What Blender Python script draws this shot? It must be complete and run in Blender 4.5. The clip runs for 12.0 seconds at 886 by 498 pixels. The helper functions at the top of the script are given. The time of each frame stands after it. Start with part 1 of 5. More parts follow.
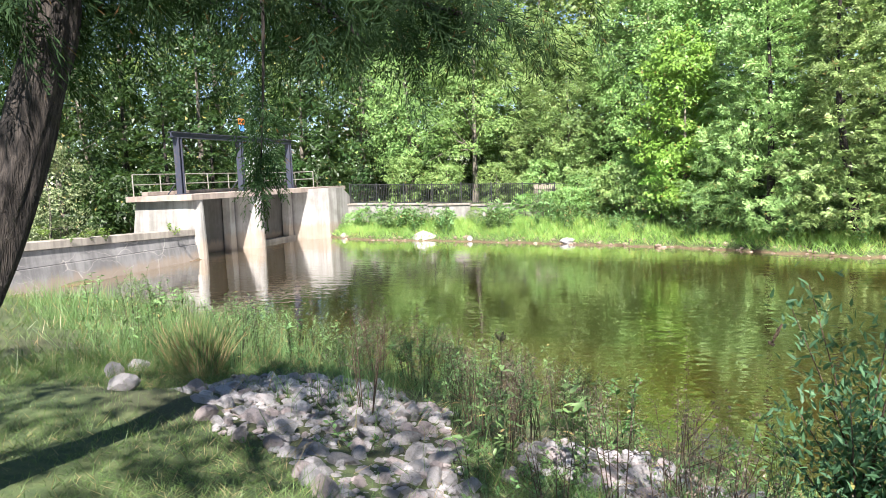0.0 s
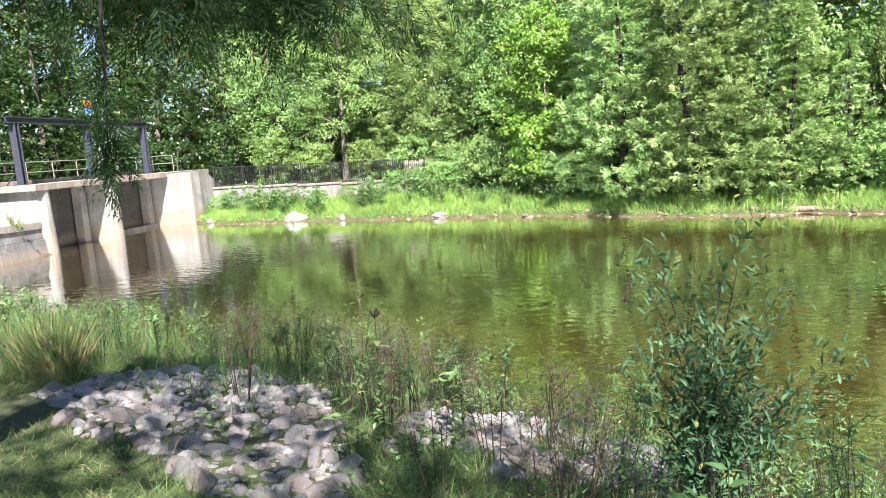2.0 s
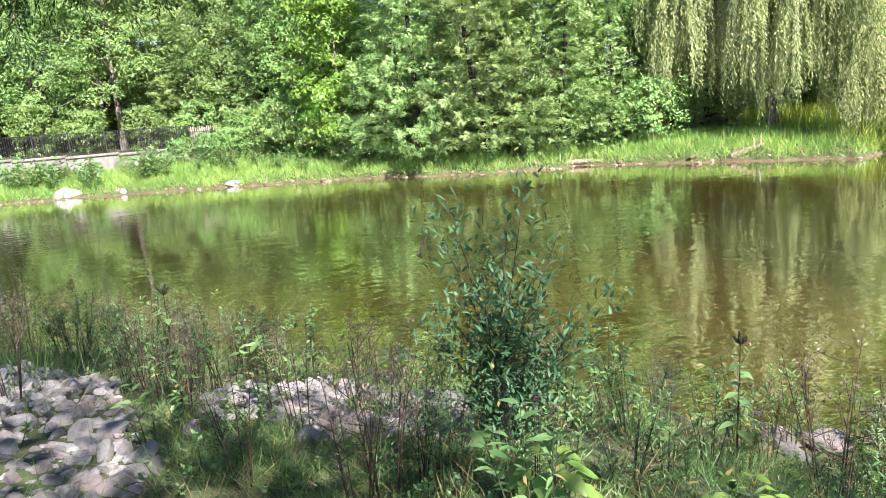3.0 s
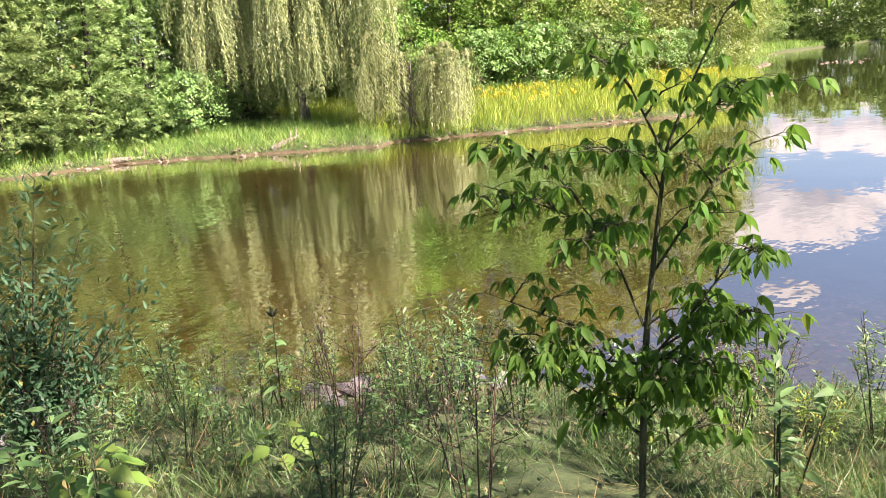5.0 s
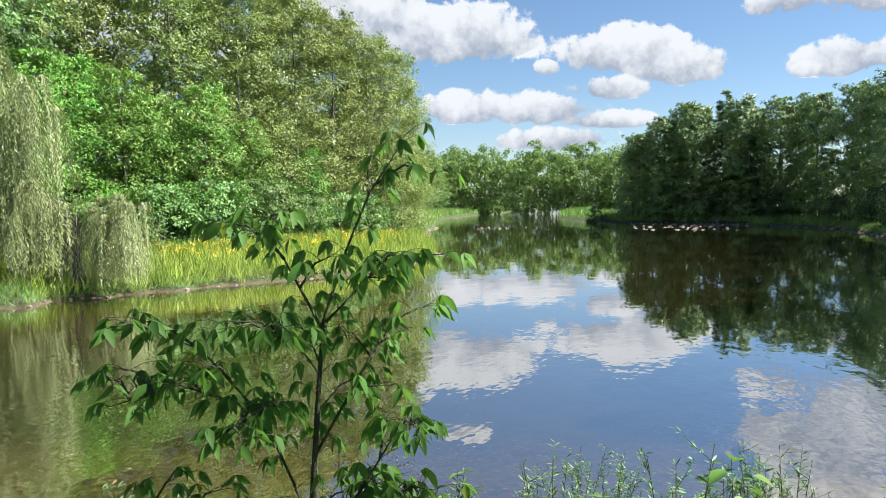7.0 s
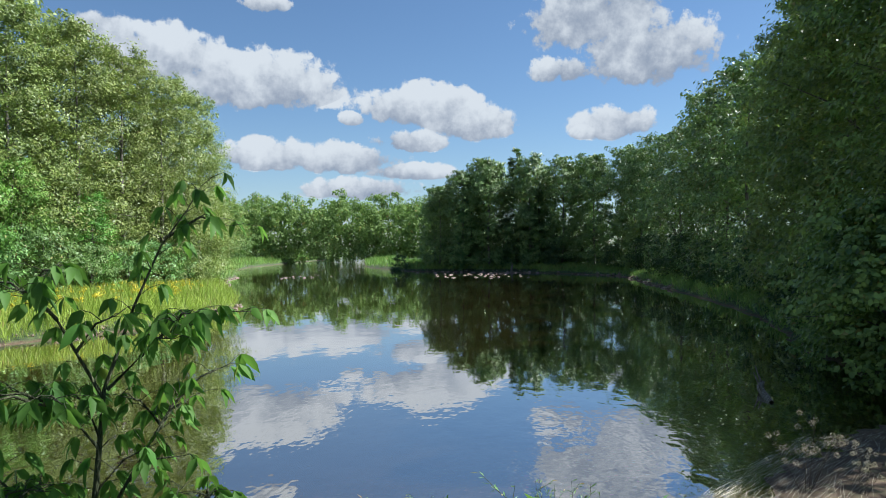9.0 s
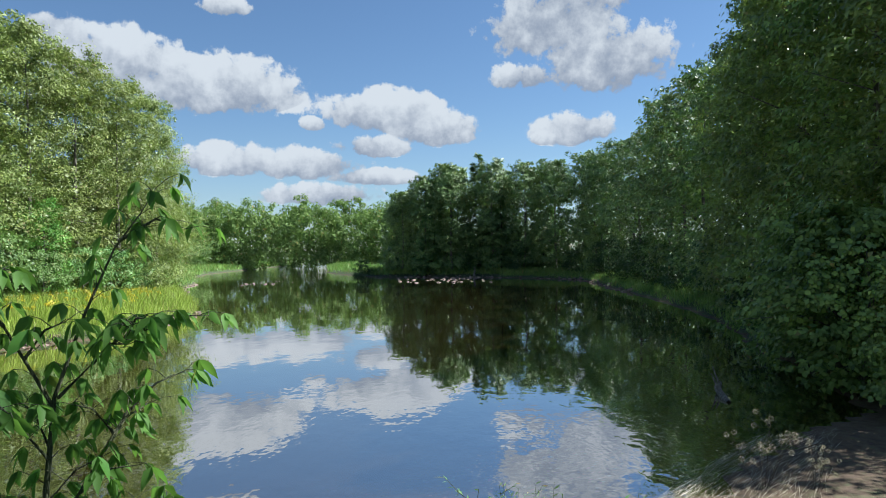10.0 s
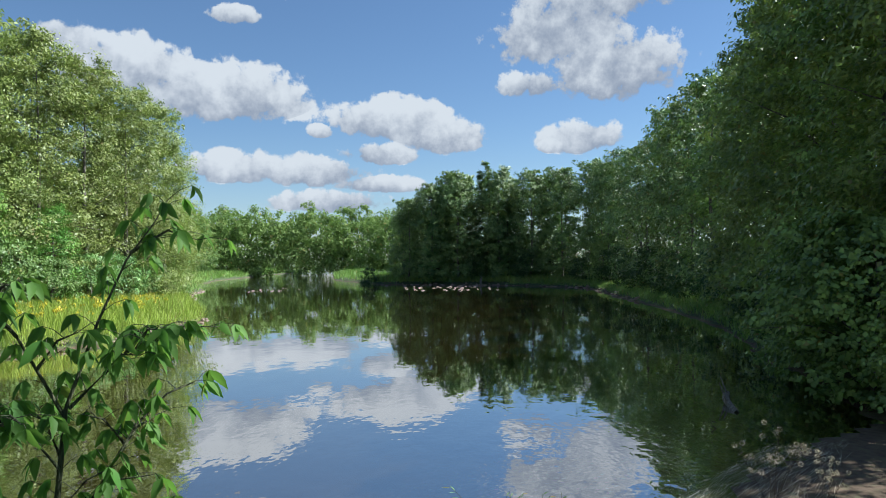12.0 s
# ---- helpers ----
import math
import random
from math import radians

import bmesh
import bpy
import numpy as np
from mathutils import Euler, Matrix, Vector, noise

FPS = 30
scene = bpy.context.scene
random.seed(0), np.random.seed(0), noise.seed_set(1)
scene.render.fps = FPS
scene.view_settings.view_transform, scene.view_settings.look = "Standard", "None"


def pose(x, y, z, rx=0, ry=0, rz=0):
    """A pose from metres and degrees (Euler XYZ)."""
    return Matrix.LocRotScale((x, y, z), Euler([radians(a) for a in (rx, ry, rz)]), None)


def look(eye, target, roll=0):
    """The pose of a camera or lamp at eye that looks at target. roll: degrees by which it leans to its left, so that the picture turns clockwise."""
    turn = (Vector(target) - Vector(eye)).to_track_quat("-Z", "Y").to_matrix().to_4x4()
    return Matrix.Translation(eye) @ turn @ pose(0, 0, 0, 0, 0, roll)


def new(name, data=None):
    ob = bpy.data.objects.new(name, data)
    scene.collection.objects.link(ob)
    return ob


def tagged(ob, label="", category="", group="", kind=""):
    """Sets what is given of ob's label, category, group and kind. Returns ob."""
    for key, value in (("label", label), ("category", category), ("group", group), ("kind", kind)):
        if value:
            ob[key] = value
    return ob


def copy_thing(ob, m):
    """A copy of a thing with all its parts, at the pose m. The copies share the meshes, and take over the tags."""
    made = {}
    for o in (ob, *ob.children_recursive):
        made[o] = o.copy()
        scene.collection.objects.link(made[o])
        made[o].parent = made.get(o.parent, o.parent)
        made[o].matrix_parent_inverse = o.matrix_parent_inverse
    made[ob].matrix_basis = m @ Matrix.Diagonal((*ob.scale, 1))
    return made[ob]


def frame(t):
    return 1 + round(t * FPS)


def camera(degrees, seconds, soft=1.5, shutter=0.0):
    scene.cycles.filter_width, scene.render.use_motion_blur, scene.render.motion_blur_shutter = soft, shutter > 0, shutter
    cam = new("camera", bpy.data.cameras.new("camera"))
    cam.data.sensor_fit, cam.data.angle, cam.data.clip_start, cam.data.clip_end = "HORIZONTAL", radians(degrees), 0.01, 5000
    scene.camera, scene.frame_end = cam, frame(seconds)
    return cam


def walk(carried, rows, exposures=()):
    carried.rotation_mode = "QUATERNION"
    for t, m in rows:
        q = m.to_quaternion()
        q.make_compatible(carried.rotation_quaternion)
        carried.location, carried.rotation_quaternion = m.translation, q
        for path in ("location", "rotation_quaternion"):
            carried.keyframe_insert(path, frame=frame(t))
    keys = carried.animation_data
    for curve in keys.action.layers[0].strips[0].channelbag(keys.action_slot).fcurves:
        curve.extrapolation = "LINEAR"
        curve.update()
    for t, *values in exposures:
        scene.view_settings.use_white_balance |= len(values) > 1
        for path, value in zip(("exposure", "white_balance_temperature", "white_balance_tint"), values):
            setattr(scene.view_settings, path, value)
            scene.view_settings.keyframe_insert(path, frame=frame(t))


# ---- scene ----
cam = camera(64.45, 12.0, soft=0.6)


def aim(x, y, z, yaw, pitch, roll):
    """Camera pose from its place, heading, pitch and lean to the right."""
    a, p = radians(yaw), radians(pitch)
    way = Vector((-math.sin(a) * math.cos(p), math.cos(a) * math.cos(p), math.sin(p)))
    return look((x, y, z), Vector((x, y, z)) + way, -roll)


# seconds, x, y, z, yaw, pitch, lean
PATH = [
    (0, -0.000, 0.002, 3.600, 17.69, -5.93, 2.37),
    (0.5, 0.005, -0.018, 3.616, 16.94, -5.72, 2.36),
    (1, 0.014, -0.036, 3.624, 15.65, -5.94, 2.52),
    (1.5, 0.032, -0.039, 3.615, 13.01, -6.71, 3.11),
    (2, 0.055, -0.030, 3.599, 7.59, -8.37, 4.27),
    (2.5, 0.078, -0.012, 3.578, -0.19, -10.58, 5.11),
    (3, 0.099, -0.002, 3.567, -8.35, -12.60, 5.21),
    (3.5, 0.135, 0.015, 3.554, -16.91, -14.44, 5.02),
    (3.7, 0.150, -0.013, 3.560, -20.80, -15.09, 4.76),
    (5.3, 0.126, -0.501, 3.630, -48.37, -14.35, 2.78),
    (5.5, 0.147, -0.499, 3.638, -51.14, -12.77, 2.39),
    (6, 0.235, -0.479, 3.638, -58.14, -9.42, 1.57),
    (6.5, 0.299, -0.467, 3.639, -64.23, -6.53, 0.95),
    (7, 0.359, -0.461, 3.643, -69.31, -4.04, 0.58),
    (7.5, 0.387, -0.476, 3.654, -73.80, -2.04, 0.78),
    (7.7, 0.398, -0.477, 3.650, -75.56, -1.32, 1.11),
    (9.3, 0.383, -0.449, 3.667, -86.58, -0.27, 0.48),
    (9.5, 0.391, -0.447, 3.671, -87.31, -0.24, 0.69),
    (10, 0.398, -0.456, 3.648, -88.16, 0.19, 0.75),
    (10.5, 0.399, -0.455, 3.642, -88.09, 0.55, 0.58),
    (11, 0.398, -0.469, 3.668, -87.76, 0.65, 0.59),
    (11.5, 0.382, -0.452, 3.659, -87.56, 0.79, 0.47),
    (12, 0.391, -0.446, 3.663, -87.64, 0.81, 0.53),
]
EXPOSURES = [(0.0, 1.95, 6400, 13), (3.7, 2.0, 6450, 14), (5.3, 1.9, 7200, 26), (5.7, 1.85, 7000, 22), (6.2, 1.7, 6500, 13), (7.7, 1.25, 5950, 8), (9.5, 1.1, 5720, 6), (12.0, 1.1, 5720, 6)]
walk(cam, [(t, aim(*row)) for t, *row in PATH], EXPOSURES)

# ---------------------------------------------------------------- light
SUN_WAY = Vector((0.36, -0.93, 0.0)).normalized()   # level direction towards the sun
SUN_UP = radians(47)
sun = new("sun", bpy.data.lights.new("sun", "SUN"))
sun.data.energy, sun.data.angle, sun.data.color = 5.0, radians(0.53), (1.0, 0.95, 0.86)
sun.matrix_world = look((0, 0, 60), Vector((0, 0, 60)) - Vector((SUN_WAY.x * math.cos(SUN_UP), SUN_WAY.y * math.cos(SUN_UP), math.sin(SUN_UP))))


class Nodes:
    """Short hand for building a node tree."""

    def __init__(self, tree):
        self.tree = tree
        tree.nodes.clear()

    def add(self, kind, **sockets):
        node = self.tree.nodes.new(kind)
        for key, value in sockets.items():
            self.set(node, key, value)
        return node

    def set(self, node, key, value):
        if key.startswith("i") and key[1:].isdigit():
            socket = node.inputs[int(key[1:])]
        else:
            socket = node.inputs[key.replace("_", " ")]
        if isinstance(value, bpy.types.NodeSocket):
            self.tree.links.new(value, socket)
        elif isinstance(value, bpy.types.Node):
            self.tree.links.new(value.outputs[0], socket)
        else:
            socket.default_value = value

    def math(self, op, a, b=0.0, c=0.0, clamp=False):
        node = self.add("ShaderNodeMath", i0=a, i1=b, i2=c)
        node.operation, node.use_clamp = op, clamp
        return node.outputs[0]

    def ramp(self, value, low, high, to_low=0.0, to_high=1.0):
        node = self.add("ShaderNodeMapRange")
        node.interpolation_type = "SMOOTHSTEP"
        for key, v in enumerate((value, low, high, to_low, to_high)):
            self.set(node, "i%d" % key, v)
        return node.outputs[0]

    def mix(self, fac, a, b):
        node = self.add("ShaderNodeMix")
        node.data_type = "RGBA"
        for key, v in ((0, fac), (6, a), (7, b)):
            self.set(node, "i%d" % key, v)
        return node.outputs[2]

    def noise(self, vector, scale, detail=4.0, rough=0.55):
        return self.add("ShaderNodeTexNoise", Vector=vector, Scale=scale, Detail=detail, Roughness=rough).outputs[0]

    def stretch(self, vector, x, y, z):
        return self.add("ShaderNodeMapping", i0=vector, i3=(x, y, z)).outputs[0]


# sky with fair-weather clouds: heading, height (degrees), half width, half height
CLOUDS = [
    (27.0, 14.2, 5.2, 2.0), (19.6, 12.6, 5.6, 2.4), (31.0, 15.6, 2.6, 1.5), (6.4, 11.0, 4.6, 1.8), (2.4, 9.8, 3.4, 1.6), (7.6, 8.4, 3.0, 1.0),
    (-7.6, 17.5, 5.5, 3.2), (-11.5, 14.5, 5.5, 3.4), (-5.0, 13.6, 2.6, 1.2), (-10.0, 20.0, 6.5, 3.0), (-9.0, 9.4, 3.0, 1.4), (-6.4, 8.9, 0.9, 0.6),
    (18.8, 7.1, 3.6, 1.3), (12.6, 6.9, 4.4, 1.3), (7.6, 6.0, 3.4, 0.8), (11.3, 4.6, 4.6, 1.0), (12.2, 10.2, 0.9, 0.6), (18.8, 18.6, 1.8, 0.8),
    (36.0, 20.0, 5.0, 2.4), (46.0, 12.0, 8.0, 2.6), (-34.0, 22.0, 9.0, 5.0), (4.0, 32.0, 12.0, 4.0), 
    (100.0, 16.0, 11.0, 4.0), (140.0, 22.0, 12.0, 6.0), (-170.0, 18.0, 9.0, 4.0), (-130.0, 26.0, 12.0, 6.0), (-60.0, 40.0, 14.0, 6.0),
]
world = bpy.data.worlds.new("sky")
scene.world = world
world.use_nodes = True
w = Nodes(world.node_tree)
sky = w.add("ShaderNodeTexSky")
sky.sky_type, sky.sun_disc = "NISHITA", False
sky.sun_elevation, sky.sun_rotation = SUN_UP, math.atan2(SUN_WAY.x, SUN_WAY.y)
sky.air_density, sky.dust_density, sky.ozone_density = 1.0, 0.1, 3.0
way = w.add("ShaderNodeTexCoord").outputs["Generated"]
warp = w.add("ShaderNodeTexNoise", Vector=way, Scale=11.0, Detail=7.0, Roughness=0.62)
fine = w.add("ShaderNodeTexNoise", Vector=way, Scale=34.0, Detail=7.0, Roughness=0.62)
split = w.add("ShaderNodeSeparateXYZ", i0=way)
heading = w.math("MULTIPLY", w.math("ARCTAN2", split.outputs[1], split.outputs[0]), 57.2958)
height = w.math("MULTIPLY", w.math("ARCSINE", split.outputs[2]), 57.2958)
best, lift, share = None, 0.0, 0.0001
for az, el, half_w, half_h in CLOUDS:
    u = w.math("DIVIDE", w.math("SUBTRACT", heading, az), half_w)
    v = w.math("DIVIDE", w.math("SUBTRACT", height, el), half_h)
    low = w.math("MULTIPLY", w.math("MINIMUM", v, 0.0), 1.5)
    v2 = w.math("ADD", w.math("MAXIMUM", v, 0.0), low)
    m = w.math("SUBTRACT", 1.0, w.math("ADD", w.math("MULTIPLY", u, u), w.math("MULTIPLY", v2, v2)))
    near = w.math("POWER", w.math("MAXIMUM", w.math("ADD", m, 0.6), 0.0), 2.0)
    lift, share = w.math("ADD", lift, w.math("MULTIPLY", near, v)), w.math("ADD", share, near)
    best = m if best is None else w.math("MAXIMUM", best, m)
lift = w.math("DIVIDE", lift, share)
bumps = w.math("ADD", w.math("MULTIPLY", w.math("SUBTRACT", warp.outputs[0], 0.5), 4.0), w.math("MULTIPLY", w.math("SUBTRACT", fine.outputs[0], 0.5), 3.2))
thick = w.math("ADD", w.math("MAXIMUM", best, -1.5), w.math("ADD", bumps, 0.42))
cover = w.ramp(thick, 0.05, 0.6)
lit = w.ramp(w.math("ADD", w.math("MULTIPLY", lift, 0.55), w.math("MULTIPLY", bumps, 0.5)), -0.55, 0.55)
cloud = w.mix(lit, (3.0, 3.3, 3.9, 1), (7.0, 6.95, 6.9, 1))
haze = w.mix(w.ramp(height, 0.0, 12.0, 0.16, 0.0), sky.outputs[0], (4.2, 5.2, 6.4, 1))
colour = w.mix(cover, haze, cloud)
w.add("ShaderNodeOutputWorld", i0=w.add("ShaderNodeBackground", i0=colour, i1=0.05))

# ---------------------------------------------------------------- materials


def material(name):
    m = bpy.data.materials.new(name)
    m.use_nodes = True
    return m, Nodes(m.node_tree)


def finish(n, shader):
    return n.add("ShaderNodeOutputMaterial", i0=shader)


def bump(n, height, strength, distance):
    return n.add("ShaderNodeBump", Height=height, Strength=strength, Distance=distance)


def foliage(name, dark, light, tired=(0.25, 0.2, 0.05), share=0.03, glow=0.29, gloss=0.45, shine=0.4):
    """Leaves: each leaf its own shade, each plant its own cast; light shines through."""
    m, n = material(name)
    geo = n.add("ShaderNodeNewGeometry")
    own = n.add("ShaderNodeObjectInfo").outputs["Random"]
    island = geo.outputs["Random Per Island"]
    patch = n.noise(geo.outputs["Position"], 0.7, 2.0)
    k = n.math("ADD", n.math("MULTIPLY", island, 0.55), n.math("MULTIPLY", n.ramp(patch, 0.3, 0.7), 0.5))
    base = n.mix(k, (*dark, 1), (*light, 1))
    base = n.mix(n.math("GREATER_THAN", island, 1.0 - share), base, (*tired, 1))
    hue = n.add("ShaderNodeHueSaturation", Hue=n.ramp(own, 0, 1, 0.485, 0.512), Value=n.ramp(own, 0, 1, 0.85, 1.15), Color=base)
    body = n.add("ShaderNodeBsdfPrincipled", Base_Color=hue, Roughness=gloss, Specular_IOR_Level=shine)
    thru = n.add("ShaderNodeBsdfTranslucent", Color=n.mix(0.35, hue.outputs[0], (0.2, 0.36, 0.04, 1)))
    finish(n, n.add("ShaderNodeMixShader", i0=glow, i1=body, i2=thru))
    return m


LEAF = {
    "cedar": foliage("cedar_sprays", (0.08, 0.15, 0.046), (0.34, 0.49, 0.18), (0.268, 0.207, 0.0732), 0.02, 0.25),
    "maple": foliage("maple_leaves", (0.085, 0.2, 0.03), (0.24, 0.45, 0.075)),
    "broad": foliage("broad_leaves", (0.06, 0.13, 0.035), (0.28, 0.44, 0.135), (0.268, 0.244, 0.0732), 0.02, 0.28),
    "ash": foliage("ash_leaves", (0.07, 0.11, 0.027), (0.34, 0.41, 0.105), (0.293, 0.244, 0.0976), 0.02),
    "spruce": foliage("spruce_sprays", (0.035, 0.08, 0.026), (0.15, 0.26, 0.08)),
    # sprays of the leaning cedar: near-black colour stands in for shade on them
    "hanging": foliage("shade_toned_sprays", (0.01, 0.028, 0.012), (0.042, 0.088, 0.034), (0.1, 0.06, 0.02), 0.02, 0.2, 0.8, 0.15),
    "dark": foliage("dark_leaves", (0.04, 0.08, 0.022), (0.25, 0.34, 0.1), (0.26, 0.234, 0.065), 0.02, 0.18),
    "willow": foliage("willow_leaves", (0.15, 0.2, 0.075), (0.38, 0.44, 0.19), (0.42, 0.38, 0.15), 0.04, 0.25),
    # leaf colour darkened to stand for the shade inside the wood
    "painted_shade": foliage("painted_shade_leaves", (0.013, 0.032, 0.011), (0.052, 0.105, 0.03), (0.2, 0.18, 0.05), 0.02, 0.3),
    "sunny": foliage("sunny_leaves", (0.09, 0.15, 0.042), (0.27, 0.37, 0.115), (0.35, 0.28, 0.1), 0.02, 0.4, 0.7, 0.2),
    "pale_straw": foliage("pale_straw_blades", (0.36, 0.29, 0.2), (0.62, 0.54, 0.42), (0.4, 0.33, 0.25), 0.1, 0.15, 0.7),
    "silver": foliage("silver_leaves", (0.12, 0.15, 0.07), (0.3, 0.35, 0.18), (0.427, 0.342, 0.183), 0.05),
    "shrub": foliage("shrub_leaves", (0.03, 0.08, 0.038), (0.1, 0.2, 0.095), (0.244, 0.22, 0.0732), 0.03, 0.3, 0.5, 0.3),
    "sapling": foliage("sapling_leaves", (0.04, 0.105, 0.02), (0.145, 0.31, 0.05), (0.244, 0.305, 0.0488), 0.02, 0.5, 0.6, 0.25),
    "weed": foliage("weed_leaves", (0.05, 0.115, 0.035), (0.2, 0.33, 0.125), (0.342, 0.268, 0.11), 0.06),
    "bright": foliage("young_leaves", (0.1, 0.2, 0.035), (0.23, 0.37, 0.08)),
    "lawn": foliage("lawn_blades", (0.051, 0.102, 0.0255), (0.162, 0.23, 0.0765), (0.306, 0.246, 0.128), 0.14),
    "grass": foliage("bank_grass", (0.09, 0.18, 0.035), (0.3, 0.42, 0.1), (0.36, 0.3, 0.1), 0.05),
    "meadow": foliage("meadow_grass", (0.2, 0.3, 0.035), (0.43, 0.54, 0.09), (0.36, 0.3, 0.1), 0.05),
    "shore": foliage("shore_leaves", (0.055, 0.105, 0.028), (0.35, 0.45, 0.11), (0.3, 0.26, 0.08), 0.02, 0.28),
    "reed": foliage("reed_blades", (0.0935, 0.153, 0.051), (0.255, 0.315, 0.119), (0.383, 0.289, 0.153), 0.3),
    "straw": foliage("dry_straw", (0.204, 0.136, 0.068), (0.468, 0.34, 0.196), (0.255, 0.17, 0.085), 0.2, 0.2, 0.7),
    "dry": foliage("dead_stalks", (0.068, 0.051, 0.0382), (0.204, 0.162, 0.128), (0.255, 0.212, 0.17), 0.1, 0.1, 0.8),
    "gold": foliage("goldenrod_flowers", (0.425, 0.306, 0.017), (0.68, 0.51, 0.034), (0.255, 0.212, 0.0425), 0.1),
}


def bark(name, dark, light, scale=9.0):
    """Long furrowed strips with fine fibres."""
    m, n = material(name)
    pos = n.add("ShaderNodeTexCoord").outputs["Object"]
    sway = n.add("ShaderNodeVectorMath", i0=n.add("ShaderNodeTexNoise", Vector=pos, Scale=4.0).outputs[1], i1=(0.06, 0.06, 0.06))
    sway.operation = "MULTIPLY"
    bent = n.add("ShaderNodeVectorMath", i0=pos, i1=sway).outputs[0]
    ridge = n.noise(n.stretch(bent, scale * 4, scale * 4, scale * 0.45), 1.0, 4.0, 0.6)
    fibre = n.noise(n.stretch(bent, scale * 14, scale * 14, scale * 1.0), 1.0, 3.0, 0.6)
    blot = n.noise(pos, 2.5, 3.0)
    k = n.math("ADD", n.math("MULTIPLY", ridge, 0.7), n.math("ADD", n.math("MULTIPLY", fibre, 0.2), n.math("MULTIPLY", blot, 0.1)))
    base = n.mix(n.ramp(k, 0.42, 0.64), (*dark, 1), (*light, 1))
    finish(n, n.add("ShaderNodeBsdfPrincipled", Base_Color=base, Roughness=0.95, Normal=bump(n, k, 1.0, 0.05)))
    return m


BARK = bark("cedar_bark", (0.012, 0.009, 0.008), (0.062, 0.05, 0.043))
GREYBARK = bark("grey_bark", (0.07, 0.06, 0.05), (0.25, 0.22, 0.18), 5.0)
TWIG = bark("young_bark", (0.04, 0.05, 0.02), (0.12, 0.12, 0.06), 14.0)
STALK = bark("brown_stalk", (0.05, 0.035, 0.022), (0.16, 0.11, 0.07), 14.0)


def concrete(name, pale, stain, wet=0.45, cracks=0.0):
    """Weathered concrete: mottled, rain streaks, a wet band with a tide mark at the water."""
    m, n = material(name)
    pos = n.add("ShaderNodeNewGeometry").outputs["Position"]
    z = n.add("ShaderNodeSeparateXYZ", i0=pos).outputs[2]
    blot = n.noise(pos, 0.9, 6.0, 0.62)
    streak = n.noise(n.stretch(pos, 3.5, 3.5, 0.25), 1.0, 5.0, 0.6)
    grain = n.noise(pos, 26.0, 4.0, 0.7)
    k = n.math("ADD", n.math("MULTIPLY", blot, 0.6), n.math("MULTIPLY", streak, 0.5))
    base = n.mix(n.ramp(k, 0.42, 0.72), (*stain, 1), (*pale, 1))
    tide = n.ramp(n.math("ADD", z, n.math("MULTIPLY", n.math("SUBTRACT", streak, 0.5), 0.7)), wet - 0.2, wet + 0.2, 1.0, 0.0)
    base = n.mix(n.math("MULTIPLY", tide, 0.6), base, (0.24, 0.18, 0.13, 1))
    base = n.mix(n.math("MULTIPLY", n.ramp(grain, 0.35, 0.7), 0.25), base, n.mix(0.5, base, (0.1, 0.09, 0.08, 1)))
    rough = n.math("ADD", n.math("MULTIPLY", blot, 0.6), n.math("MULTIPLY", grain, 0.15))
    if cracks:
        veer = n.add("ShaderNodeTexNoise", Vector=pos, Scale=0.9, Detail=5.0).outputs[1]
        bent = n.add("ShaderNodeVectorMath", i0=pos, i1=n.add("ShaderNodeVectorMath", i0=veer, i1=(1.6, 1.6, 0.8))).outputs[0]
        net = n.add("ShaderNodeTexVoronoi", Vector=n.stretch(bent, 0.5, 0.5, 1.6), Scale=0.9)
        net.feature = "DISTANCE_TO_EDGE"
        thin = n.math("MULTIPLY", n.ramp(n.noise(pos, 0.6, 2.0), 0.42, 0.6), cracks)
        line = n.math("MULTIPLY", n.ramp(net.outputs[0], 0.0, 0.02, 1.0, 0.0), thin)
        base = n.mix(line, base, (0.42, 0.39, 0.36, 1))
    finish(n, n.add("ShaderNodeBsdfPrincipled", Base_Color=base, Roughness=0.88, Normal=bump(n, rough, 0.5, 0.03)))
    return m


PIER = concrete("pale_concrete", (0.3, 0.292, 0.28), (0.165, 0.155, 0.145), 0.9)
DECK = concrete("deck_concrete", (0.36, 0.3, 0.26), (0.2, 0.16, 0.14), -1.0)
OLDWALL = concrete("old_wall_concrete", (0.2, 0.195, 0.197), (0.105, 0.102, 0.105), 0.35, 0.45)
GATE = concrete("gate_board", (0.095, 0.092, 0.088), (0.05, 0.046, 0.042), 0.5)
COPING = concrete("coping_concrete", (0.31, 0.28, 0.245), (0.17, 0.15, 0.13), -1.0)


def paint(name, colour, rough, metal=0.0, rust=0.2):
    m, n = material(name)
    pos = n.add("ShaderNodeNewGeometry").outputs["Position"]
    spot = n.noise(pos, 6.0, 6.0, 0.65)
    base = n.mix(n.math("MULTIPLY", n.ramp(spot, 0.5, 0.75), rust), (*colour, 1), (0.16, 0.09, 0.05, 1))
    finish(n, n.add("ShaderNodeBsdfPrincipled", Base_Color=base, Roughness=n.ramp(spot, 0.3, 0.8, rough - 0.1, rough + 0.2), Metallic=metal, Normal=bump(n, spot, 0.2, 0.004)))
    return m


